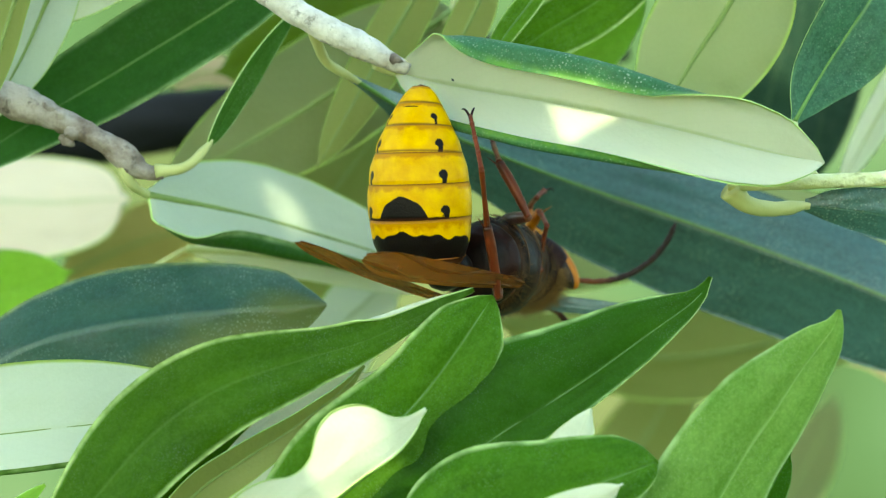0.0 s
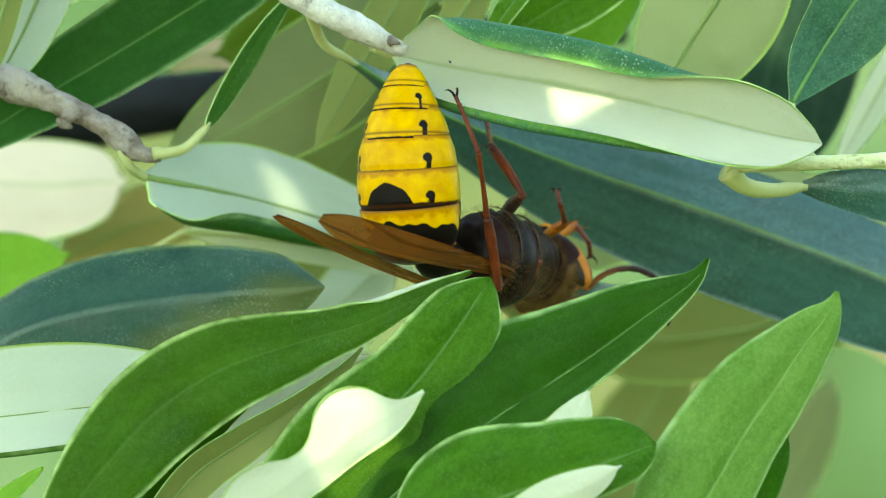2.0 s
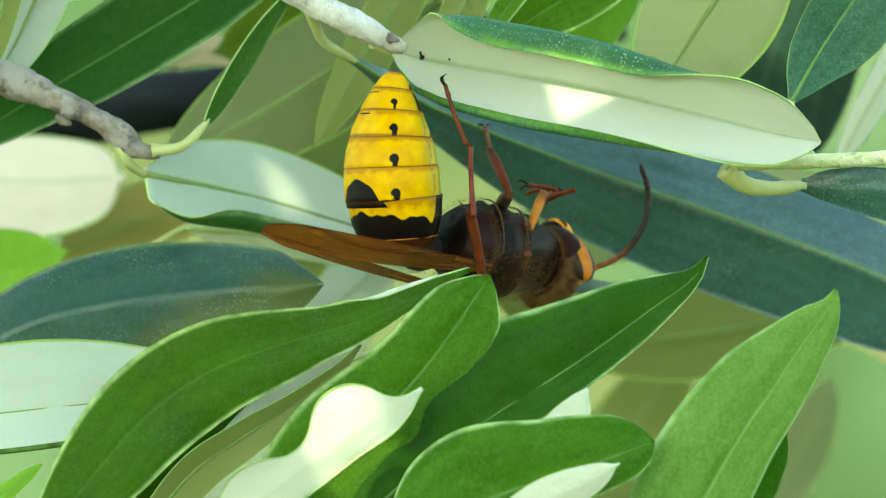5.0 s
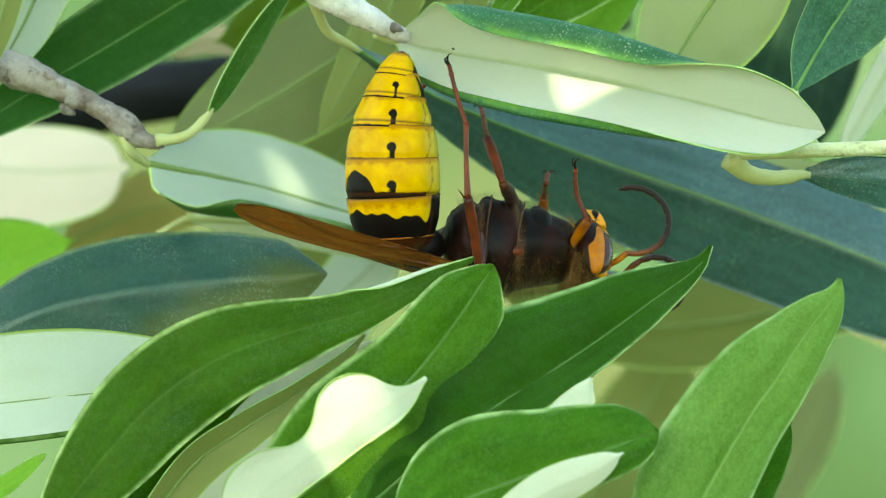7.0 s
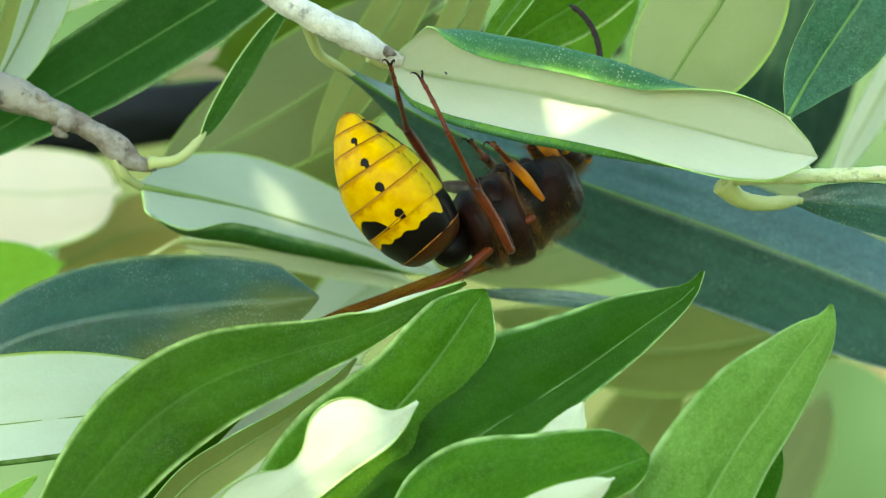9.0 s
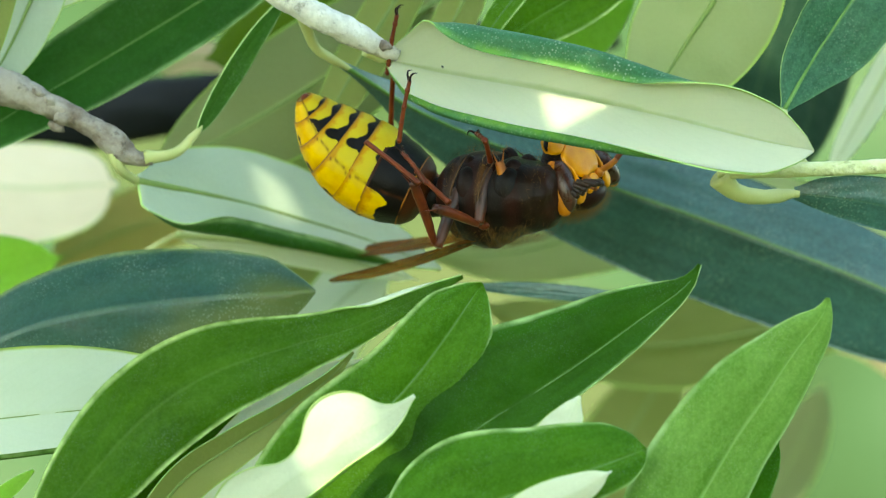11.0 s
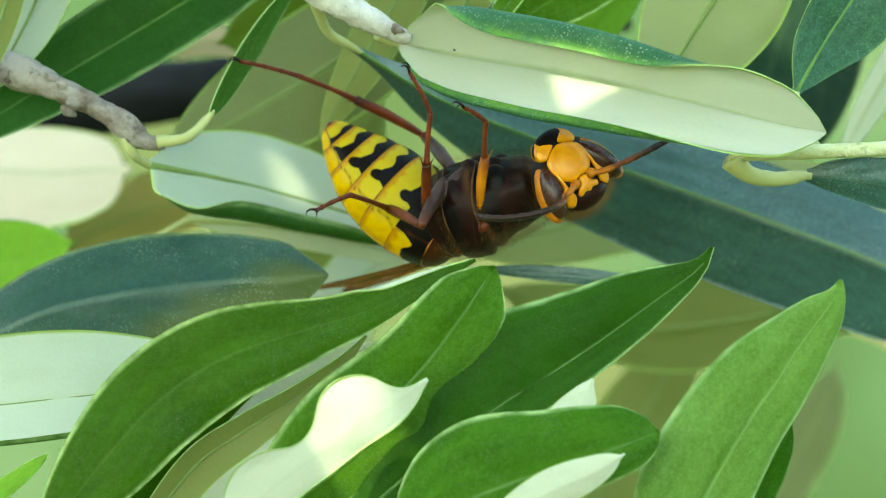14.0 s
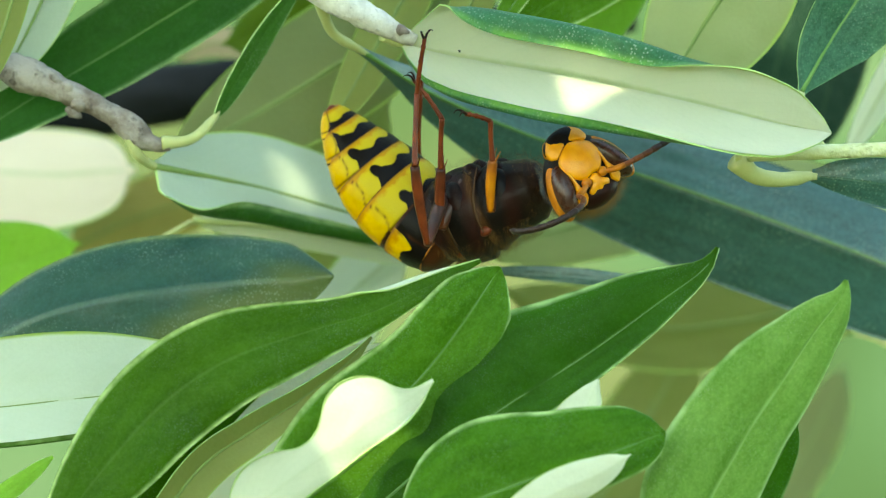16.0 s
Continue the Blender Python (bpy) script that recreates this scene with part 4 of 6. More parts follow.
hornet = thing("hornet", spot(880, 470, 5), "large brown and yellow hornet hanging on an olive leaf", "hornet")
RINGS = []
for k in range(6):
    a, b = ENDS[k], ENDS[k + 1]
    rows = []
    for i in range(17):
        x = a - 0.55 + (b - a + 0.55) * i / 16 if k else a + (b - a) * i / 16
        r = girth(max(x, 0.0))
        if x < a + 0.05 and k:
            r *= 0.972
        elif k < 5:
            s = (x - a) / (b - a)
            r *= 0.988 + 0.018 * math.sin(math.pi * min(1.0, 0.15 + 0.72 * s))
        rows.append((-(x - a), r, r * 0.84, 0.0))
    x, r = rows[-1][0], rows[-1][1]
    rows.append((x + 0.05, r * 0.93, r * 0.93 * 0.84, 0.0))
    bm = loft(rows, 96, ring_marks(k), tint=ring_seams(k))
    for p in bm.verts:                                  # swollen side lobes with a groove below them
        ang = abs(math.atan2(p.co.y, p.co.z))
        s = -p.co.x / MM / (b - a)
        swell = 0.035 * math.exp(-((ang - 1.5) / 0.22) ** 2) * math.sin(math.pi * min(1.0, max(0.0, s))) - 0.02 * math.exp(-((ang - 1.84) / 0.06) ** 2)
        p.co.y *= 1 + swell
        p.co.z *= 1 + swell
    RINGS.append(part("abdomen_ring", bm, YELLOW, hornet,
                      "dark brown front ring of the abdomen" if k == 0 else "yellow abdomen ring with dark dots"))
part("front_rim", tube([Vector((-1.55, (girth(1.55) + 0.02) * math.sin(a), (girth(1.55) + 0.02) * 0.84 * math.cos(a))) * MM for a in (2 * math.pi * g / 40 for g in range(41))],
                       [0.05 * MM, 0.09 * MM, 0.05 * MM, 0.09 * MM, 0.05 * MM], 80, 8, 0.3, 2.0), CHEEK, RINGS[0], "thin orange rim of the front ring")
part("sting_tip", ball((-1.25, 0, -0.1), (0.6, 0.62, 0.5), 16, 12), RUST, RINGS[5], "rusty brown tip")
waist = part("waist", loft([(2.3, 0.4, 0.4, 0), (1.8, 1.2, 1.2, 0), (1.0, 1.7, 1.7, 0), (0.0, 1.8, 1.8, 0), (-1.0, 1.7, 1.7, 0), (-1.8, 1.2, 1.2, 0), (-2.3, 0.4, 0.4, 0)], 20), BROWN, hornet, "short dark waist")


# thorax
def thorax_marks(x, a, s):
    wave = x + 0.7 * math.cos(2 * a)
    return 0.75 * math.cos(wave * 1.7 + 0.6) - 0.35 - 0.8 * max(0.0, abs(abs(a) - 1.65) - 0.75)


def thorax_felt(x, a):
    """Tawny felt in the grooves between the plates and at the neck."""
    groove = math.exp(-((x - 1.05 - 0.4 * math.cos(a)) / 0.28) ** 2) + math.exp(-((x + 2.5) / 0.22) ** 2) * 0.7 + 0.12 * max(0.0, min(1.0, (x - 4.6) / 0.8))
    return min(1.0, groove) * (0.85 if abs(a) > 0.7 else 0.4)


THORAX = [(-5.0, 1.2, 1.2, -0.3), (-4.7, 2.4, 2.4, -0.2), (-4.0, 3.3, 3.3, 0.0), (-3.2, 3.8, 3.85, 0.1), (-2.0, 4.1, 4.2, 0.2), (-0.8, 4.25, 4.4, 0.3), (0.6, 4.2, 4.35, 0.3),
          (1.8, 3.9, 3.8, 0.1), (2.8, 3.7, 3.5, 0.0), (3.8, 3.5, 3.3, -0.05), (4.8, 3.3, 3.1, -0.1), (5.8, 3.0, 2.8, -0.2), (6.6, 2.2, 2.1, -0.3), (6.9, 1.2, 1.2, -0.3)]


def thorax_radius(x):
    return float(np.interp(x, [s[0] for s in THORAX], [s[1] for s in THORAX]))


fine = []
for (p, q) in zip(THORAX, THORAX[1:]):
    for g in range(4):
        fine.append(tuple(p[c] + (q[c] - p[c]) * g / 4 for c in range(4)))
fine.append(THORAX[-1])
bm = loft(fine, 56, thorax_marks, tint=thorax_felt)
for p in bm.verts:
    s = p.co / MM
    groove = 0.20 * math.exp(-((s.x - 1.2 + 0.35 * s.z * 0.3) / 0.24) ** 2) + 0.20 * math.exp(-((s.x + 2.5) / 0.25) ** 2)
    p.co *= 1 - groove * 0.6 + 0.03 * noise.noise(s * 0.9)
part("thorax", bm, BROWN, hornet, "dark brown thorax with rusty sides and tawny felt")
for sgn in (1, -1):
    part("side_plate", ball((-0.6, 2.65 * sgn, -0.7), (1.45, 1.5, 2.5), 26, 18, shape=lambda p: Vector((p.x + 0.2 * p.z, p.y, p.z)), mark=lambda q: 0.2 + 0.8 * q.z), BROWN, hornet, "bulging dark side plate")
    part("side_plate", ball((-3.0, 2.25 * sgn, -0.5), (1.0, 1.25, 2.0), 22, 16, mark=lambda q: 0.5 * q.z), BROWN, hornet, "bulging dark side plate")
    part("side_plate", ball((2.9, 2.15 * sgn, -0.6), (1.55, 1.45, 2.5), 26, 18, shape=lambda p: Vector((math.copysign(abs(p.x) ** 0.8, p.x) - 0.1 * p.z, p.y, p.z)), mark=lambda q: q.z - 0.4), BROWN, hornet, "broad dark plate behind the head")
    for hx, hy, hz in ((3.1, 1.2, -2.6), (0.9, 1.5, -3.1), (-1.4, 1.5, -2.9)):
        part("coxa", ball((hx, hy * sgn, hz), (0.95, 0.85, 1.15), 18, 12, mark=lambda q: 0.3 * q.z), BROWN, hornet, "dark hip joint")
part("scutellum", ball((-2.6, 0, 3.0), (0.95, 2.2, 0.9)), RUST, hornet, "rusty plate on the back")


def hairs(spots, length, thick):
    """Many fine tapered hairs in one mesh. spots: (place, way) in millimetres."""
    bm = bmesh.new()
    for p, w in spots:
        w = (w + Vector((random.uniform(-0.5, 0.5), random.uniform(-0.5, 0.5), random.uniform(-0.5, 0.5)))).normalized()
        s = w.orthogonal().normalized() * thick
        c = w.cross(s)
        top = bm.verts.new((p + w * length * random.uniform(0.6, 1.2)) * MM)
        foot = [bm.verts.new((p + q) * MM) for q in (s, -0.5 * s + 0.87 * c, -0.5 * s - 0.87 * c)]
        for i in range(3):
            bm.faces.new((foot[i], foot[(i + 1) % 3], top))
    return bm


for sgn in (1, -1):
    for ex, lean in ((-1.75, 0.3), (1.15, 0.45)):
        line = []
        for g in range(12):
            a = 0.95 + 1.75 * g / 11
            x = ex - lean * math.cos(a) + 0.2 * math.sin(3 * a)
            r = thorax_radius(x) + 0.22
            line.append(Vector((x, r * math.sin(a) * sgn, r * math.cos(a) - 0.1)) * MM)
        part("plate_edge", tube(line, [0.03 * MM, 0.08 * MM, 0.10 * MM, 0.03 * MM], 30, 8, 0.5, ex), TAWNY, hornet, "tawny edge of a side plate")
    part("tegula", ball((0.9, 3.5 * sgn, 1.9), (0.7, 0.35, 0.45), 14, 10), RUST, hornet, "small shining wing scale")
spots, dark_spots = [], []
for i in range(10000):
    x = random.uniform(-4.2, 6.5)
    a = random.uniform(-math.pi, math.pi)
    way = Vector((0, math.sin(a), math.cos(a)))
    r = thorax_radius(x) + 0.02
    place = Vector((x, r * way.y, r * way.z))
    if abs(a) < 1.0 and i % 3 and x < 5.0:
        spots.append((place, way))
    elif random.random() < thorax_felt(x, a):
        spots.append((place, way + Vector((0.4, 0, 0))))
    elif i % 3 == 0:
        dark_spots.append((place + way * 0.25, way))
tagged(part("hair", hairs(spots, 1.05, 0.006), HAIR, hornet, "short tawny hair"), kind="stuff")
tagged(part("hair", hairs(dark_spots, 0.6, 0.006), HAIR_DARK, hornet, "short dark hair"), kind="stuff")

# head: x forward through the face, z to the crown
head = part("head", ball((0.2, 0, 0), (1.95, 3.6, 3.2), 40, 28, mark=lambda q: 0.55 - abs(q.x + 0.35) * 2,
                        shape=lambda p: Vector((p.x * (0.75 if p.x < 0 else 0.96), p.y * (1 - 0.18 * max(0, -p.z)), p.z))), BROWN, hornet, "dark red-brown head")


def face_plate(outline, bulge, rise=0.12, deep=0.55, mark=None):
    """A raised horny plate on the face. outline: places across (y) and up (z) on the face, in millimetres."""
    ring = [Vector(p) for p in outline]
    for f0 in (0.16, 0.25, 0.25):                       # round the corners
        ring = [a + (b - a) * f for a, b in zip(ring, ring[1:] + ring[:1]) for f in (f0, 1 - f0)]
    mid = sum(ring, Vector((0, 0))) / len(ring)
    ring = [mid + (p - mid) * 1.06 for p in ring]
    bm = bmesh.new()
    lay = bm.verts.layers.float.new("mark")
    loops = []
    for f, drop in ((1.0, -deep), (1.0, -0.06), (0.95, 0.04), (0.85, 0.09), (0.6, 0.10), (0.3, 0.10)):
        row = []
        for p in ring:
            q = mid + (p - mid) * f
            x = 2.02 - 0.085 * q.x * q.x - 0.08 * q.y * q.y + rise + bulge * (1 - f * f) + drop
            v = bm.verts.new(Vector((x, q.x, q.y)) * MM)
            v[lay] = mark(q, f) if mark else -5.0
            row.append(v)
        loops.append(row)
    for a, b in zip(loops, loops[1:]):
        for j in range(len(ring)):
            bm.faces.new((a[j], a[(j + 1) % len(ring)], b[(j + 1) % len(ring)], b[j]))
    bm.faces.new(loops[-1])
    bm.faces.new(loops[0][::-1])
    bmesh.ops.recalc_face_normals(bm, faces=bm.faces)
    return bm


for sgn in (1, -1):
    lean = Matrix.Rotation(radians(-20 * sgn), 3, "X")
    part("eye", ball((1.0, 2.42 * sgn, 0.45), (1.18, 1.02, 2.3), 28, 20, turn=lean @ Matrix.Rotation(radians(24 * sgn), 3, "Z")), EYE_SKIN, head, "dark glossy kidney-shaped eye")
    part("eye_notch", face_plate([(y * sgn, z) for y, z in ((1.50, -0.7), (1.72, -0.75), (1.72, 0.5), (2.05, 1.2), (2.3, 2.0), (1.75, 2.45), (1.25, 1.9), (1.45, 1.0), (1.52, 0.2))][::sgn], 0.12, 0.16), FACE, head, "yellow notch beside the eye")
    part("cheek", ball((0.60, 2.58 * sgn, 0.35), (1.10, 1.10, 2.55), 24, 20, turn=lean @ Matrix.Rotation(radians(24 * sgn), 3, "Z"), mark=lambda q: -0.25 - q.x), CHEEK, head, "orange rim round the eye")
    part("mandible", face_plate([(y * sgn, z) for y, z in ((0.12, -2.66), (0.75, -2.36), (1.45, -1.95), (1.85, -2.2), (1.80, -2.9), (1.25, -3.6), (0.55, -3.7), (0.15, -3.3))][::sgn], 0.14, 0.12, 0.9, mark=lambda q, f: -0.42 - 0.5 * (q.y + 3.3)), FACE, head, "yellow jaw with dark teeth")
    part("antenna_socket", ball((2.05, 0.85 * sgn, 1.0), (0.40, 0.46, 0.42), 14, 10), ORANGE, head, "orange socket of the antenna")

part("mouth", ball((0.75, 0, -2.7), (0.95, 1.9, 1.25), 22, 14), BROWN, head, "dark mouth parts")
part("clypeus", face_plate([(0, -2.5), (0.8, -2.2), (1.55, -1.65), (1.80, -0.7), (1.35, 0.2), (0.75, 0.72), (0, 0.55), (-0.75, 0.72), (-1.35, 0.2), (-1.80, -0.7), (-1.55, -1.65), (-0.8, -2.2)], 0.16, 0.16), FACE, head, "orange-yellow shield of the face")
part("brow", face_plate([(-0.40, 0.85), (0, 0.72), (0.40, 0.85), (0.42, 1.30), (1.05, 1.75), (0.85, 2.15), (0.35, 1.95), (0, 2.20), (-0.35, 1.95), (-0.85, 2.15), (-1.05, 1.75), (-0.42, 1.30)], 0.14, 0.16), FACE, head, "orange shield on the brow")
part("crown", ball((0.45, 0, 2.15), (1.45, 2.0, 1.2), 22, 14, mark=lambda q: 0.5 - 0.4 * abs(q.y)), BROWN, head, "dark crown")
spots = []
for i in range(3000):
    a, b = random.uniform(-1.25, 1.25), random.uniform(0.2, 1.5)
    way = Vector((math.sin(b) * 0.2 - 0.2, math.sin(a), math.cos(a))).normalized()
    spots.append((Vector((random.uniform(-1.3, 0.9), 3.2 * way.y, 3.0 * way.z)), way))
for i in range(450):                                    # fringe at the back of the head
    a = random.uniform(-math.pi, math.pi)
    way = Vector((-0.8, math.sin(a), math.cos(a)))
    spots.append((Vector((-0.9, 2.6 * math.sin(a), 2.4 * math.cos(a))), way))
tagged(part("hair", hairs(spots, 1.3, 0.007), HAIR, head, "short tawny hair"), kind="stuff")

for ob in [head] + list(head.children):
    ob.data.transform(Matrix.Scale(1.09, 4))


def limb_mesh(length, radii, bend=0.0, mark=None, n=22):
    """A leg piece along +x, of that length, with its own taper; mark(share of the length) tints it."""
    pts = [Vector((length * s, 0, bend * math.sin(math.pi * s))) * MM for s in (0, 0.25, 0.5, 0.75, 1)]
    bm = tube(pts, [r * MM for r in radii], n, 12, 0.06, length)
    lay = bm.verts.layers.float.new("mark")
    for p in bm.verts:
        p[lay] = mark(p.co.x / (length * MM)) if mark else -5.0
    return bm


# legs: hip in the thorax's space, lengths of thigh, shin, first foot joint and rest of the foot, in millimetres
HIPS = {"front": (3.1, 1.2, -2.9), "middle": (0.9, 1.5, -3.5), "hind": (-1.4, 1.5, -3.2)}
SPAN = {"front": (4.4, 4.7, 3.6, 2.7), "middle": (6.0, 5.6, 4.6, 4.2), "hind": (8.4, 7.3, 6.6, 5.6)}
LEG = {}
for which in ("front", "middle", "hind"):
    a, b, c, d = SPAN[which]
    skin = ORANGE if which == "front" else RUST
    for sgn in (1, -1):
        thigh = part("femur", limb_mesh(a, (0.38, 0.60, 0.64, 0.55, 0.40), 0.18, lambda s: 4 * (s - 0.85)), PLUM, hornet, "stout dusky brown thigh")
        shin = part("tibia", limb_mesh(b, (0.28, 0.40, 0.46, 0.48, 0.42), 0.12, lambda s: 2 * (s - 0.9)), skin, hornet, "orange-yellow shin" if which == "front" else "rusty red shin")
        first = part("tarsus", limb_mesh(c, (0.30, 0.25, 0.22, 0.23, 0.26), 0.06), RUST, hornet, "thin rusty foot")
        foot = part("tarsus", limb_mesh(d, (0.24, 0.20, 0.20, 0.18, 0.19), 0.10), RUST, hornet, "jointed foot with two claws")
        for way in (1, -1):
            pts = [Vector(q) * MM for q in ((d - 0.1, 0.05 * way, 0), (d + 0.4, 0.28 * way, 0.14), (d + 0.75, 0.5 * way, 0.02), (d + 0.85, 0.55 * way, -0.35))]
            part("claw", tube(pts, [0.13 * MM, 0.11 * MM, 0.08 * MM, 0.02 * MM], 12, 6), BROWN, foot, "dark hooked claw")
        for g in range(4):
            x = d * (0.02 + 0.27 * g)
            part("foot_joint", ball((x, 0, 0.10 * math.sin(math.pi * x / d)), (0.32, 0.235, 0.235), 10, 8, shape=lambda p: Vector((p.x, p.y * (1 + 0.3 * p.x), p.z * (1 + 0.3 * p.x)))), RUST, foot)
        for way in (1, -1):
            pts = [Vector(q) * MM for q in ((b - 0.2, 0.2 * way, -0.1), (b + 0.5, 0.45 * way, -0.3), (b + 1.0, 0.6 * way, -0.5))]
            part("spur", tube(pts, [0.1 * MM, 0.07 * MM, 0.02 * MM], 6, 6), skin, shin, "thin spur")
        LEG[which, sgn] = (thigh, shin, first, foot)

# antennae: a long base joint and a whip of eleven joints
JOINTS, WHIP_LONG = 11, 12.0
FEELER = {}
for sgn in (1, -1):
    scape = part("antenna_scape", limb_mesh(2.1, (0.20, 0.26, 0.29, 0.29, 0.25), 0.1, lambda s: 2 * (s - 1.0)), ORANGE, hornet, "orange base of the antenna")
    whip = []
    for g in range(JOINTS):
        r = 0.21 + 0.10 * math.sin(math.pi * min(1.0, 0.18 + 0.62 * g / JOINTS))
        step = WHIP_LONG / JOINTS
        end = 0.72 if g < JOINTS - 1 else 0.45
        bm = tube([Vector((x * step, 0, 0)) * MM for x in (-0.12, 0.3, 0.7, 1.1)], [q * r * MM for q in (0.8, 0.97, 1.0, end + 0.2, end)], 9, 12)
        lay = bm.verts.layers.float.new("mark")
        for p in bm.verts:
            p[lay] = 0.55 - 0.22 * (g + p.co.x / (step * MM))
        whip.append(part("antenna_joint", bm, WHIP, hornet))
    FEELER[sgn] = (scape, whip)


def wing_mesh():
    """A long folded wing along +x, pleated lengthwise, 22 mm long."""
    bm = bmesh.new()
    uvl = bm.loops.layers.uv.new("UVMap")
    n, m = 26, 11
    sheets = []
    for side in (1, -1):
        grid = []
        for i in range(n):
            s = i / (n - 1)
            w = 1.9 * (0.22 + 0.78 * math.sin(min(1.0, s * 1.25 + 0.08) * math.pi * 0.5)) * (1 - max(0, s - 0.82) ** 2 * 22)
            row = []
            for j in range(m):
                q = j / (m - 1)
                y = (q - 0.42) * w * 1.5
                z = 0.3 * abs(math.sin(q * math.pi * 2.2)) * (1 - 0.5 * s) + 0.6 * math.sin(s * 2.2) + 0.03 * side
                row.append(bm.verts.new(Vector((22.0 * s, y, z)) * MM))
            grid.append(row)
        sheets.append(grid)
    for g, grid in enumerate(sheets):
        for i in range(n - 1):
            for j in range(m - 1):
                v = [grid[i][j], grid[i + 1][j], grid[i + 1][j + 1], grid[i][j + 1]]
                c = [(i, j), (i + 1, j), (i + 1, j + 1), (i, j + 1)]
                f = bm.faces.new(v[::1 if g == 0 else -1])
                for loop, uvw in zip(f.loops, c[::1 if g == 0 else -1]):
                    loop[uvl].uv = (uvw[0] / (n - 1), uvw[1] / (m - 1))
    for i in range(n - 1):
        for j in (0, m - 1):
            bm.faces.new((sheets[0][i][j], sheets[0][i + 1][j], sheets[1][i + 1][j], sheets[1][i][j]))
    for j in range(m - 1):
        bm.faces.new((sheets[0][-1][j], sheets[0][-1][j + 1], sheets[1][-1][j + 1], sheets[1][-1][j]))
    return bm


WINGS = {sgn: part("wing", wing_mesh(), WING, hornet, "folded amber-brown wing") for sgn in (1, -1)}


# ---- how the hornet moves ----
def frame_of(place, ahead, up):
    """The pose at place whose x points ahead and whose z leans to up."""
    x = Vector(ahead).normalized()
    z = Vector(up)
    z = (z - x * z.dot(x)).normalized()
    y = z.cross(x)
    return Matrix.Translation(place) @ Matrix((x, y, z)).transposed().to_4x4()


def reach(start, u, v, length, want):
    """The end of a stiff piece of that length from start towards the sight line of (u, v), at the depth nearest to want (mm)."""
    length *= MM
    d = want
    for i in range(4):
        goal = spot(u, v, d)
        flat = Vector((goal.x - start.x, 0, goal.z - start.z))
        rest = length ** 2 - flat.length_squared
        if rest <= 0:
            way = Vector((flat.x, goal.y - start.y, flat.z))
            way.y = max(-0.3 * flat.length, min(0.3 * flat.length, way.y))
            return start + way.normalized() * length
        dy = math.sqrt(rest)
        y = start.y + (dy if abs(start.y + dy - want * MM) < abs(start.y - dy - want * MM) else -dy)
        d = y / MM
    return Vector((start.x + flat.x, y, start.z + flat.z))


def arc(start, goal, length, bulge, n):
    """n + 1 places along a round bow of that length from start towards goal, bowed to the side of bulge."""
    chord = goal - start
    way = chord.normalized()
    out = Vector(bulge)
    out = (out - way * out.dot(way)).normalized()
    full = min(chord.length / length, 0.995)
    low, high = 0.01, 3.1                               # half of the bow's angle
    for i in range(40):
        mid = (low + high) / 2
        low, high = (mid, high) if math.sin(mid) / mid > full else (low, mid)
    half = (low + high) / 2
    radius = length / (2 * half)
    return [start + way * (radius * (math.sin(half) - math.sin(half - 2 * half * g / n))) + out * (radius * (math.cos(half - 2 * half * g / n) - math.cos(half))) for g in range(n + 1)]


ROWS = {}


def keep(ob, t, m):
    ROWS.setdefault(ob, []).append((t, m))


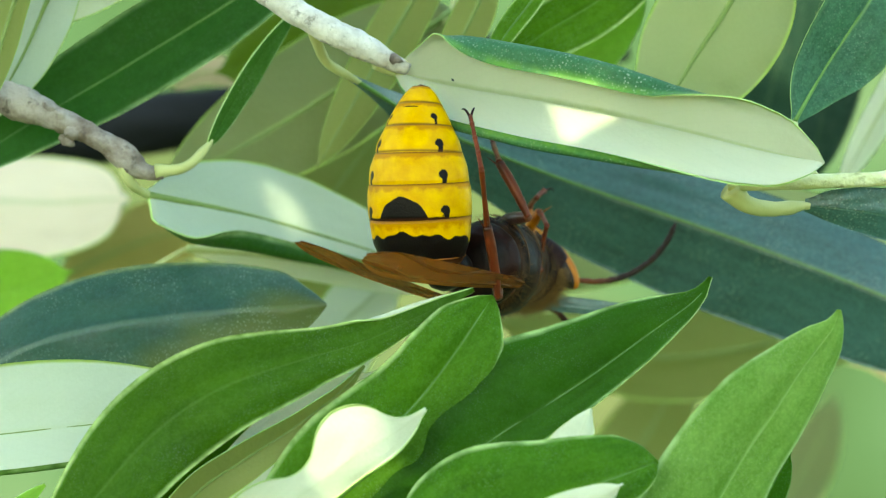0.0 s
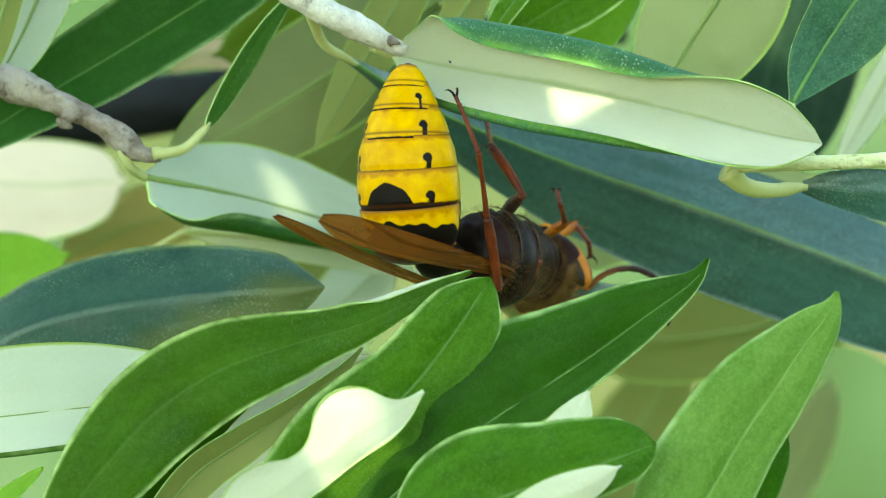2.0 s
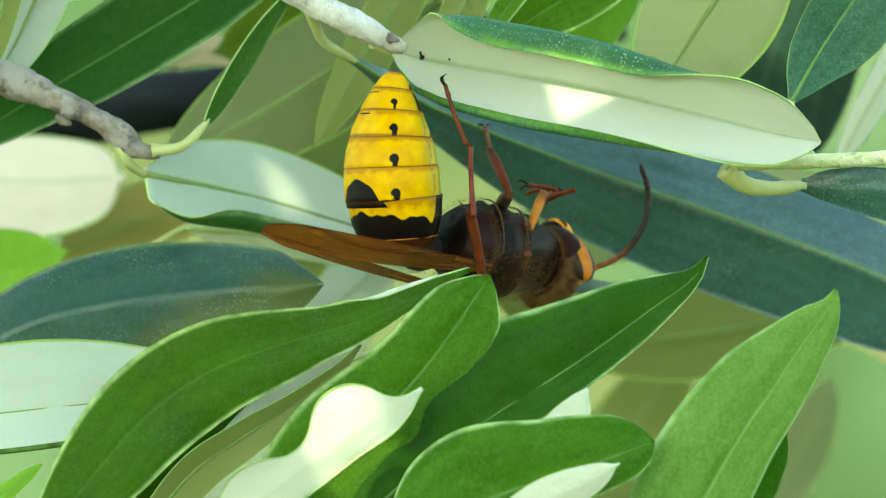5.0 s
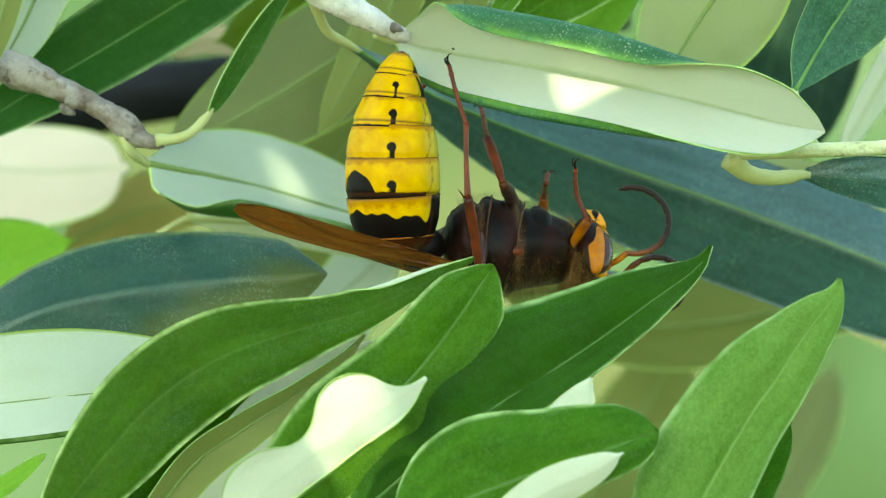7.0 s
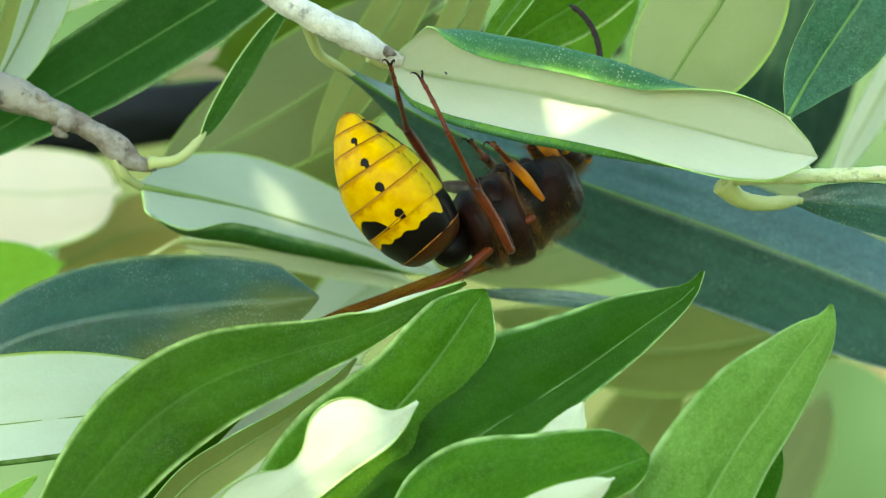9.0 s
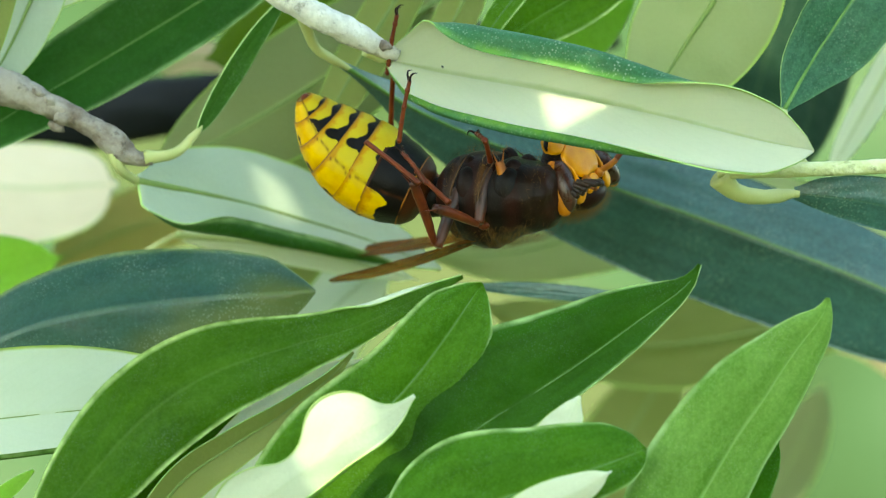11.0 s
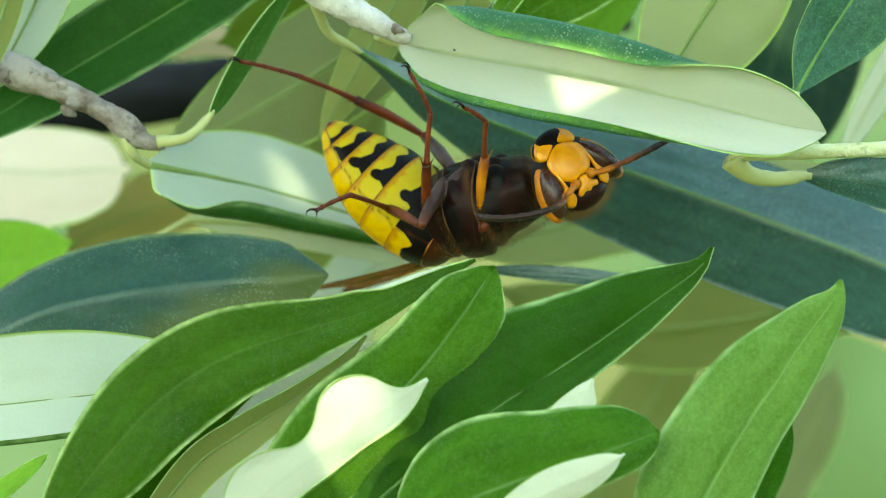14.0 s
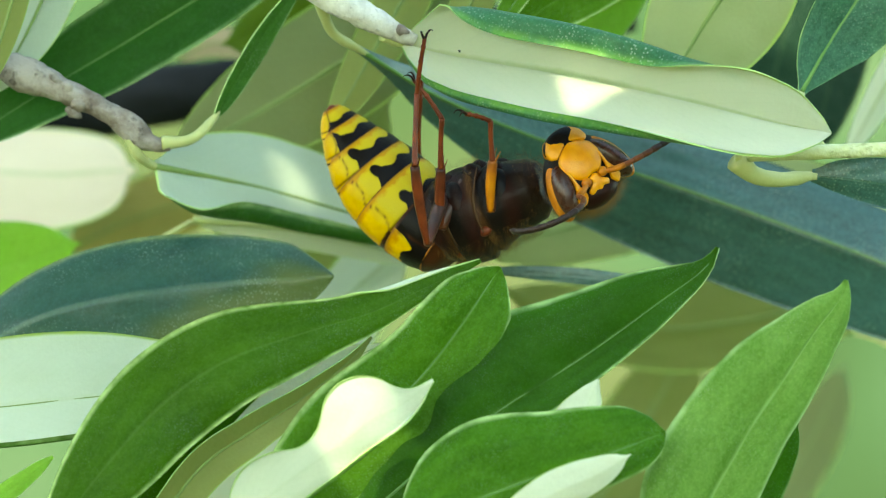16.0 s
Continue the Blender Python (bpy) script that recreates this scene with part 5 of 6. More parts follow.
def posture(t, waist_at, base_at, neck, back, tip, tail_back, bend, face, crown, head_at, feelers, legs, wings):
    """How the hornet sits at t seconds. Places are grid units (and depth): the waist, the abdomen's front, the neck, the abdomen's tip, the head's middle; back, tail_back,
    face and crown are directions; feelers: tip and the side to which the antenna bows; legs: knee, ankle, foot joint and claw; wings: tips."""
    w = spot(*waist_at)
    n = reach(w, neck[0], neck[1], 10.0, neck[2])
    root = frame_of((w + n) / 2, n - w, back)
    home = root.inverted()
    keep(hornet, t, root)
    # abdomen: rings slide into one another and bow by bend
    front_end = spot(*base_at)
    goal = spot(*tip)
    slack = min(1.06, max(0.66, (goal - front_end).length / MM / 16.7))
    steps, m = [], Matrix.Translation(Vector((-0.3, 0, 0)) * MM)
    for k in range(6):
        if k:
            m = m @ Matrix.Translation(Vector((-(ENDS[k] - ENDS[k - 1]) * slack, 0, 0)) * MM) @ Matrix.Rotation(radians(bend / 5), 4, "Y")
        steps.append(m)
    end = m @ (Vector((-1.7, 0, 0)) * MM)
    base = frame_of(front_end, front_end - goal, tail_back) @ Matrix.Rotation(-math.atan2(end.z, -end.x), 4, "Y")
    for ring, m in zip(RINGS, steps):
        keep(ring, t, home @ base @ m)
    keep(waist, t, home @ frame_of((w + front_end) / 2, w - front_end, Vector((0, -1, 0.2))))
    h = frame_of(spot(*head_at), face, crown)
    keep(head, t, home @ h)
    for sgn, (u, v, d, *bow) in zip((1, -1), feelers):
        s = h @ (Vector((2.3, 0.92 * sgn, 1.1)) * MM)
        goal = spot(u, v, d)
        first = ((goal - s).normalized() + 0.9 * (h.to_3x3() @ Vector((0.7, 0.45 * sgn, 0.5))).normalized()).normalized()
        scape, whip = FEELER[sgn]
        keep(scape, t, home @ frame_of(s, first, h.to_3x3() @ Vector((0.1, 0, 1))))
        line = arc(s + first * 2.05 * MM, goal, WHIP_LONG * MM, bow, JOINTS)
        for ob, p, q in zip(whip, line, line[1:]):
            keep(ob, t, home @ frame_of(p, q - p, Vector(bow)))
    for (which, sgn), joints in legs.items():
        hip = Vector(HIPS[which]) * MM
        hip.y *= sgn
        p = root @ hip
        for ob, length, (u, v, d) in zip(LEG[which, sgn], SPAN[which], joints):
            e = reach(p, u, v, length, d)
            keep(ob, t, home @ frame_of(p, e - p, Vector((0, -0.3, 1)) if abs((e - p).normalized().z) < 0.9 else Vector((-1, -0.3, 0))))
            p = e
    for sgn, (u, v, d) in zip((1, -1), wings):
        s = root @ (Vector((-3.0, 3.0, 3.2) if sgn > 0 and t < 5 else (-3.4, 3.0, 4.0) if sgn > 0 and t < 8.4 else (-0.4, 2.6 * sgn, 3.3)) * MM)
        e = reach(s, u, v, 22.0, d)
        keep(WINGS[sgn], t, home @ frame_of(s, e - s, root.to_3x3() @ Vector((0, 0.35 * sgn, 1))))


def motions():
    posture(0, (835, 465, 7), (751, 492, 5), (916, 476, 16), (0.3, -0.35, -0.9), (745, 165, 5), (-0.42, -0.91, 0.0), -16, (0.41, 0.91, -0.05), (0.2, -0.3, -0.9), (935, 478, 18),
            ((1195, 397, 22, 0.6, 0, -0.8), (1020, 665, 20, 0.5, 0, -0.8)), {
            ("hind", 1): ((882, 528, 1), (862, 400, 1), (852, 300, 1.5), (832, 205, 2)),
            ("hind", -1): ((778, 505, 12), (740, 370, 10), (762, 249, 3), (838, 175, 0)),
            ("middle", 1): ((935, 385, 8), (882, 285, 8), (875, 262, 14), (868, 240, 18)),
            ("middle", -1): ((890, 445, 20), (860, 505, 20), (885, 515, 20), (910, 525, 20)),
            ("front", 1): ((920, 440, 15), (955, 375, 15), (968, 400, 15), (960, 450, 15)),
            ("front", -1): ((950, 430, 20), (935, 370, 20), (950, 350, 20), (965, 338, 20))},
            ((640, 447, -3), (530, 418, -4)))
    posture(0.5, (848, 491, 7), (764, 518, 5), (896, 471, 17), (0.3, -0.35, -0.9), (750, 169, 5), (-0.42, -0.91, 0.0), -16, (0.24, 0.96, 0.1), (0.2, -0.3, -0.9), (908, 466, 19),
            ((1146, 326, 23, 0.7, 0, -0.6), (1015, 691, 20, 0.5, 0, -0.8)), {
            ("hind", 1): ((894, 526, 1), (874, 406, 1), (864, 301, 1.5), (824, 203, 2)),
            ("hind", -1): ((768, 499, 12), (730, 364, 10), (752, 243, 3), (828, 169, 0)),
            ("middle", 1): ((952, 376, 8), (888, 286, 8), (880, 269, 14), (872, 251, 18)),
            ("middle", -1): ((884, 471, 20), (855, 531, 20), (880, 541, 20), (905, 551, 20)),
            ("front", 1): ((914, 421, 16), (940, 366, 16), (960, 391, 16), (954, 431, 16)),
            ("front", -1): ((910, 421, 21), (914, 356, 21), (944, 363, 21), (974, 376, 21))},
            ((659, 461, -3), (569, 431, -4)))
    posture(1, (841, 480, 7), (757, 507, 5), (920, 500, 16), (0.3, -0.35, -0.9), (739, 167, 5), (-0.42, -0.91, 0.0), -16, (0.4, 0.91, -0.1), (0.2, -0.3, -0.9), (939, 505, 18),
            ((1217, 415, 22, 0.6, 0, -0.8), (1018, 685, 20, 0.5, 0, -0.8)), {
            ("hind", 1): ((907, 535, 1), (884, 410, 1), (864, 300, 1.5), (811, 200, 2)),
            ("hind", -1): ((749, 485, 12), (711, 350, 10), (733, 229, 3), (809, 155, 0)),
            ("middle", 1): ((949, 380, 8), (889, 290, 8), (879, 268, 14), (869, 245, 18)),
            ("middle", -1): ((889, 465, 20), (859, 525, 20), (884, 535, 20), (908, 545, 20)),
            ("front", 1): ((924, 480, 15), (964, 420, 15), (974, 390, 15), (964, 385, 15)),
            ("front", -1): ((949, 460, 20), (974, 420, 20), (979, 390, 20), (974, 380, 20))},
            ((634, 440, -3), (544, 425, -4)))
    posture(1.5, (830, 462, 7), (746, 490, 5), (928, 475, 16), (0.3, -0.35, -0.9), (735, 156, 5), (-0.45, -0.89, 0.0), -16, (0.49, 0.87, -0.06), (0.2, -0.3, -0.9), (950, 478, 18),
            ((1223, 421, 22, 0.6, 0, -0.8), (1036, 672, 20, 0.5, 0, -0.8)), {
            ("hind", 1): ((887, 513, 1), (867, 393, 1), (855, 303, 1.5), (805, 183, 2)),
            ("hind", -1): ((753, 493, 12), (715, 358, 10), (737, 237, 3), (813, 163, 0)),
            ("middle", 1): ((933, 378, 8), (883, 293, 8), (877, 268, 14), (870, 243, 18)),
            ("middle", -1): ((905, 452, 20), (875, 512, 20), (900, 522, 20), (925, 532, 20)),
            ("front", 1): ((945, 453, 15), (990, 413, 15), (980, 388, 15), (970, 371, 15)),
            ("front", -1): ((975, 473, 20), (1015, 440, 20), (1045, 438, 20), (1067, 438, 20))},
            ((575, 408, -3), (495, 405, -4)))
    posture(2, (824, 477, 7), (740, 504, 5), (939, 501, 15), (0.3, -0.35, -0.9), (726, 157, 5), (-0.5, -0.87, 0.0), -16, (0.58, 0.8, -0.12), (0.2, -0.3, -0.9), (966, 507, 17),
            ((1186, 607, 21, 0.8, 0, 0.6), (1044, 687, 20, 0.5, 0, -0.8)), {
            ("hind", 1): ((886, 544, 1), (866, 417, 1), (851, 302, 1.5), (804, 187, 2)),
            ("hind", -1): ((754, 492, 12), (716, 357, 10), (738, 236, 3), (814, 162, 0)),
            ("middle", 1): ((929, 377, 8), (874, 292, 8), (870, 269, 14), (866, 247, 18)),
            ("middle", -1): ((914, 467, 20), (884, 527, 20), (909, 537, 20), (934, 547, 20)),
            ("front", 1): ((944, 472, 14), (1004, 427, 14), (996, 394, 14), (989, 372, 14)),
            ("front", -1): ((994, 472, 19), (1024, 432, 19), (1046, 462, 19), (1049, 487, 19))},
            ((569, 409, -3), (494, 403, -4)))
    posture(2.5, (817, 472, 7), (733, 499, 5), (955, 488, 14), (0.3, -0.35, -0.9), (732, 155, 5), (-0.52, -0.85, 0.0), -16, (0.7, 0.71, -0.08), (0.2, -0.3, -0.9), (987, 492, 16),
            ((1189, 599, 20, 0.8, 0, 0.6), (1052, 677, 20, 0.5, 0, -0.8)), {
            ("hind", 1): ((884, 537, 1), (857, 392, 1), (842, 287, 1.5), (797, 177, 2)),
            ("hind", -1): ((754, 497, 12), (716, 362, 10), (738, 241, 3), (814, 167, 0)),
            ("middle", 1): ((924, 372, 8), (870, 287, 8), (866, 267, 14), (862, 247, 18)),
            ("middle", -1): ((922, 457, 20), (892, 517, 20), (917, 527, 20), (942, 537, 20)),
            ("front", 1): ((952, 432, 13), (1012, 394, 13), (1042, 407, 13), (1047, 442, 13)),
            ("front", -1): ((952, 452, 18), (937, 372, 18), (957, 352, 18), (974, 330, 18))},
            ((557, 410, -3), (477, 400, -4)))
    posture(3, (813, 485, 7), (729, 512, 5), (935, 485, 15), (0.3, -0.35, -0.9), (728, 156, 5), (-0.56, -0.83, 0.0), -16, (0.61, 0.79, 0.0), (0.2, -0.3, -0.9), (963, 485, 17),
            ((1223, 362, 21, 0.6, 0, -0.8), (1032, 690, 20, 0.5, 0, -0.8)), {
            ("hind", 1): ((888, 530, 1), (858, 385, 1), (843, 290, 1.5), (793, 170, 2)),
            ("hind", -1): ((753, 500, 12), (715, 365, 10), (737, 244, 3), (813, 170, 0)),
            ("middle", 1): ((928, 370, 8), (876, 285, 8), (869, 265, 14), (863, 245, 18)),
            ("middle", -1): ((903, 470, 20), (873, 530, 20), (898, 540, 20), (923, 550, 20)),
            ("front", 1): ((938, 460, 14), (968, 410, 14), (976, 390, 14), (976, 375, 14)),
            ("front", -1): ((948, 440, 19), (920, 360, 19), (938, 345, 19), (953, 335, 19))},
            ((583, 422, -3), (513, 415, -4)))
    posture(3.5, (809, 475, 7), (725, 502, 5), (935, 483, 15), (0.3, -0.35, -0.9), (712, 172, 5), (-0.58, -0.81, 0.0), -16, (0.64, 0.77, -0.04), (0.2, -0.3, -0.9), (964, 485, 16),
            ((1200, 353, 20, 0.6, 0, -0.8), (1031, 680, 20, 0.5, 0, -0.8)), {
            ("hind", 1): ((871, 540, 1), (850, 415, 1), (842, 295, 1.5), (802, 168, 2)),
            ("hind", -1): ((749, 498, 12), (711, 363, 10), (733, 242, 3), (809, 168, 0)),
            ("middle", 1): ((919, 385, 8), (869, 300, 8), (864, 277, 14), (859, 255, 18)),
            ("middle", -1): ((902, 460, 20), (872, 520, 20), (897, 530, 20), (922, 540, 20)),
            ("front", 1): ((912, 400, 13), (957, 365, 13), (1007, 380, 13), (1027, 420, 13)),
            ("front", -1): ((957, 450, 18), (982, 400, 18), (1012, 395, 18), (1025, 430, 18))},
            ((557, 429, -3), (497, 414, -4)))
    posture(6, (792, 468, 7), (708, 498, 5), (947, 500, 13), (0.3, -0.35, -0.9), (709, 173, 5), (-0.85, -0.53, 0.0), -16, (0.79, 0.6, -0.16), (0.2, -0.3, -0.9), (984, 508, 14),
            ((1112, 316, 15, 1, 0, -0.3), (1039, 677, 20, 0.5, 0, -0.8)), {
            ("hind", 1): ((856, 533, 1), (839, 418, 1), (832, 288, 1.5), (794, 173, 2)),
            ("hind", -1): ((724, 448, 12), (718, 318, 10), (710, 206, 3), (714, 123, 0)),
            ("middle", 1): ((902, 383, 8), (874, 308, 8), (868, 283, 14), (862, 258, 18)),
            ("middle", -1): ((909, 457, 20), (879, 517, 20), (904, 527, 20), (929, 537, 20)),
            ("front", 1): ((964, 488, 11), (989, 418, 11), (969, 368, 11), (929, 336, 11)),
            ("front", -1): ((954, 488, 16), (919, 418, 16), (924, 368, 16), (926, 338, 16))},
            ((419, 434, -3), (464, 449, -4)))
    posture(6.5, (787, 480, 7), (703, 510, 5), (955, 505, 12), (0.3, -0.35, -0.9), (707, 153, 5), (-0.83, -0.56, 0.0), -16, (0.85, 0.52, -0.12), (0.2, -0.3, -0.9), (994, 510, 13),
            ((1142, 392, 14, 1, 0, -0.3), (1032, 690, 20, 0.5, 0, -0.8)), {
            ("hind", 1): ((840, 540, 1), (827, 400, 1), (824, 270, 1.5), (797, 170, 2)),
            ("hind", -1): ((732, 490, 12), (694, 355, 10), (716, 234, 3), (792, 160, 0)),
            ("middle", 1): ((894, 375, 8), (857, 290, 8), (854, 268, 14), (852, 245, 18)),
            ("middle", -1): ((902, 470, 20), (872, 530, 20), (897, 540, 20), (922, 550, 20)),
            ("front", 1): ((977, 540, 10), (1027, 460, 10), (1024, 410, 10), (1017, 380, 10)),
            ("front", -1): ((972, 490, 15), (997, 430, 15), (1022, 410, 15), (1052, 398, 15))},
            ((402, 406, -3), (442, 421, -4)))
    posture(7, (786, 480, 7), (702, 510, 5), (982, 502, 8.62), (0.3, -0.35, -0.9), (709, 158, 5), (-0.83, -0.56, 0.0), -16, (0.99, 0.16, -0.11), (0.2, -0.3, -0.9), (1027, 507, 9),
            ((1097, 390, 10, 1, 0, -0.2), (1189, 602, 13, 1, 0, 0.5)), {
            ("hind", 1): ((847, 535, 1), (827, 405, 1), (824, 275, 1.5), (794, 170, 2)),
            ("hind", -1): ((734, 497, 12), (696, 362, 10), (718, 241, 3), (794, 167, 0)),
            ("middle", 1): ((889, 380, 8), (861, 300, 8), (856, 272, 14), (851, 245, 18)),
            ("middle", -1): ((907, 465, 20), (877, 525, 20), (902, 535, 20), (927, 545, 20)),
            ("front", 1): ((1009, 495, 6), (1039, 447, 6), (1021, 405, 6), (1017, 340, 6)),
            ("front", -1): ((959, 475, 11), (961, 405, 11), (965, 380, 11), (969, 363, 11))},
            ((394, 407, -3), (439, 420, -4)))
    posture(7.5, (786, 474, 7), (702, 504, 5), (957, 494, 12), (0.3, -0.35, -0.9), (716, 158, 5), (-0.85, -0.53, 0.0), -16, (0.87, 0.49, -0.1), (0.2, -0.3, -0.9), (997, 498, 13),
            ((1256, 434, 14, 0.5, 0, -0.8), (1041, 689, 20, 0.5, 0, -0.8)), {
            ("hind", 1): ((839, 534, 1), (826, 408, 1), (821, 284, 1.5), (796, 168, 2)),
            ("hind", -1): ((726, 464, 12), (688, 328, 10), (710, 208, 3), (786, 134, 0)),
            ("middle", 1): ((888, 378, 8), (856, 298, 8), (853, 276, 14), (849, 254, 18)),
            ("middle", -1): ((911, 469, 20), (881, 529, 20), (906, 539, 20), (931, 549, 20)),
            ("front", 1): ((991, 536, 9.99), (1029, 448, 9.99), (1029, 394, 9.99), (1026, 358, 9.99)),
            ("front", -1): ((941, 464, 15), (923, 394, 15), (929, 344, 15), (936, 312, 15))},
            ((421, 411, -3), (461, 423, -4)))
    posture(8, (775, 473, 7), (691, 503, 5), (960, 497, 10), (0.3, -0.35, -0.9), (725, 153, 5), (-0.89, -0.46, 0.0), -16, (0.93, 0.34, -0.12), (0.2, -0.3, -0.9), (1003, 503, 11),
            ((1010, 344, 12, 1, 0, 0), (1175, 323, 15, 1, 0, -0.3)), {
            ("hind", 1): ((827, 528, 1), (815, 393, 1), (815, 268, 1.5), (800, 163, 2)),
            ("hind", -1): ((715, 478, 12), (717, 348, 10), (737, 230, 3), (753, 163, 0)),
            ("middle", 1): ((870, 383, 8), (855, 298, 8), (851, 275, 14), (847, 253, 18)),
            ("middle", -1): ((903, 468, 20), (873, 528, 20), (898, 538, 20), (923, 548, 20)),
            ("front", 1): ((960, 518, 8.14), (1007, 443, 8.14), (1005, 383, 8.14), (1025, 350, 8.14)),
            ("front", -1): ((955, 478, 13), (1000, 403, 13), (1000, 376, 13), (1040, 358, 13))},
            ((415, 418, -3), (455, 438, -4)))
    posture(8.5, (796, 462, 9), (748, 472, 6), (973, 397, 11), (0, -0.4, -0.9), (636, 144, 5), (-0.88, -0.47, 0.0), -16, (0.9, -0.25, 0.1), (0.2, -0.3, -0.9), (1014, 382, 11),
            ((1161, 282, 12, 0.7, 0, -0.6), (1041, 291, 12, 0.5, 0, -0.8)), {
            ("hind", 1): ((811, 382, 1), (755, 252, 1), (728, 187, 1), (700, 122, 1)),
            ("hind", -1): ((771, 362, 14), (710, 252, 12), (738, 214, 9), (765, 177, 6)),
            ("middle", 1): ((941, 362, 5), (878, 282, 12), (869, 248, 16), (860, 215, 20)),
            ("middle", -1): ((971, 321, 14), (960, 285, 18), (950, 274, 20), (940, 262, 22)),
            ("front", 1): ((1011, 356, 4), (971, 301, 5), (960, 286, 5.5), (950, 271, 6)),
            ("front", -1): ((1021, 351, 10), (996, 301, 10), (983, 286, 10), (970, 271, 10))},
            ((461, 518, 20), (531, 513, 22)))
    posture(9, (827, 434, 9), (799, 462, 6), (1022, 335, 10), (0.2, -0.2, -0.95), (633, 226, 6), (-0.86, -0.45, -0.2), -25, (0.7, -0.3, 0.65), (0.6, -0.3, -0.7), (984, 261, 14),
            ((1021, 21, 14, 0.3, 0, 0.9), (932, 201, 18, 0.3, 0, 0.9)), {
            ("hind", 1): ((918, 457, 1), (853, 342, 0), (805, 247, 0), (757, 152, 0)),
            ("hind", -1): ((793, 342, 12), (732, 242, 10), (717, 184, 7), (702, 127, 4)),
            ("middle", 1): ((918, 452, 2), (813, 512, 3), (764, 532, 3.5), (714, 552, 4)),
            ("middle", -1): ((913, 342, 14), (872, 292, 14), (857, 277, 14), (842, 262, 14)),
            ("front", 1): ((973, 366, 1), (902, 282, 3), (892, 274, 3.5), (882, 267, 4)),
            ("front", -1): ((973, 311, 12), (952, 271, 12), (942, 261, 12), (932, 251, 12))},
            ((574, 575, 20), (614, 558, 22)))
    posture(9.5, (804, 421, 9), (786, 445, 6), (1007, 340, 9), (0.2, -0.2, -0.95), (605, 249, 6), (-0.92, -0.22, -0.3), -35, (0.7, -0.3, 0.65), (0.5, -0.4, -0.75), (979, 265, 14),
            ((1034, 98, 14, 0.3, 0, 0.9), (924, 224, 18, 0.3, 0, 0.9)), {
            ("hind", 1): ((800, 394, 1), (720, 304, 0), (734, 222, 0), (749, 139, 0)),
            ("hind", -1): ((815, 304, 12), (754, 234, 10), (726, 184, 7), (699, 135, 4)),
            ("middle", 1): ((885, 474, 2), (835, 494, 3), (808, 504, 3.5), (780, 514, 4)),
            ("middle", -1): ((875, 324, 14), (864, 274, 14), (849, 259, 14), (834, 244, 14)),
            ("front", 1): ((940, 384, 1), (884, 274, 3), (879, 264, 3.5), (874, 254, 4)),
            ("front", -1): ((965, 323, 12), (944, 284, 12), (939, 274, 12), (934, 264, 12))},
            ((526, 565, 20), (596, 545, 22)))
    posture(9.7, (801, 419, 9), (783, 441, 6), (1001, 345, 9), (0.2, -0.1, -0.97), (579, 205, 6), (-0.92, -0.05, -0.38), -35, (0.7, -0.3, 0.65), (0.5, -0.4, -0.75), (973, 267, 14),
            ((1058, 109, 14, 0.3, 0, 0.9), (918, 215, 18, 0.3, 0, 0.9)), {
            ("hind", 1): ((819, 465, 1), (754, 346, 0), (768, 236, 0), (783, 125, 0)),
            ("hind", -1): ((798, 305, 12), (718, 236, 10), (707, 181, 7), (696, 126, 4)),
            ("middle", 1): ((909, 445, 2), (819, 505, 3), (770, 526, 3.5), (720, 546, 4)),
            ("middle", -1): ((859, 315, 14), (848, 275, 14), (833, 265, 14), (818, 255, 14)),
            ("front", 1): ((912, 395, 0), (863, 270, 3), (860, 258, 3.5), (858, 245, 4)),
            ("front", -1): ((959, 325, 12), (948, 295, 12), (938, 285, 12), (928, 275, 12))},
            ((580, 571, 20), (620, 566, 22)))
    posture(11.8, (830, 348, 11), (810, 348, 11), (960, 381, 7), (0.1, 0.1, -1.0), (572, 182, 13), (-0.44, 0.66, -0.61), -40, (0.5, -0.84, 0.2), (0.6, 0.0, -0.8), (1019, 362, 5),
            ((927, 464, -1, 0.1, -0.95, -0.25), (1249, 187, 10, 0.5, -0.5, -0.4)), {
            ("hind", 1): ((752, 476, 3), (727, 336, 2), (742, 246, 1.5), (764, 106, 1)),
            ("hind", -1): ((751, 472, 14), (731, 322, 13), (747, 212, 12), (763, 102, 12)),
            ("middle", 1): ((812, 456, 2), (790, 356, 1), (792, 266, 1), (757, 186, 1)),
            ("middle", -1): ((880, 383, 17), (850, 423, 17), (870, 428, 17), (890, 433, 17)),
            ("front", 1): ((925, 436, 0), (915, 312, 0), (904, 282, 0.5), (882, 269, 1)),
            ("front", -1): ((940, 383, 13), (910, 423, 14), (920, 428, 14), (930, 433, 14))},
            ((532, 475, 20), (562, 480, 20)))
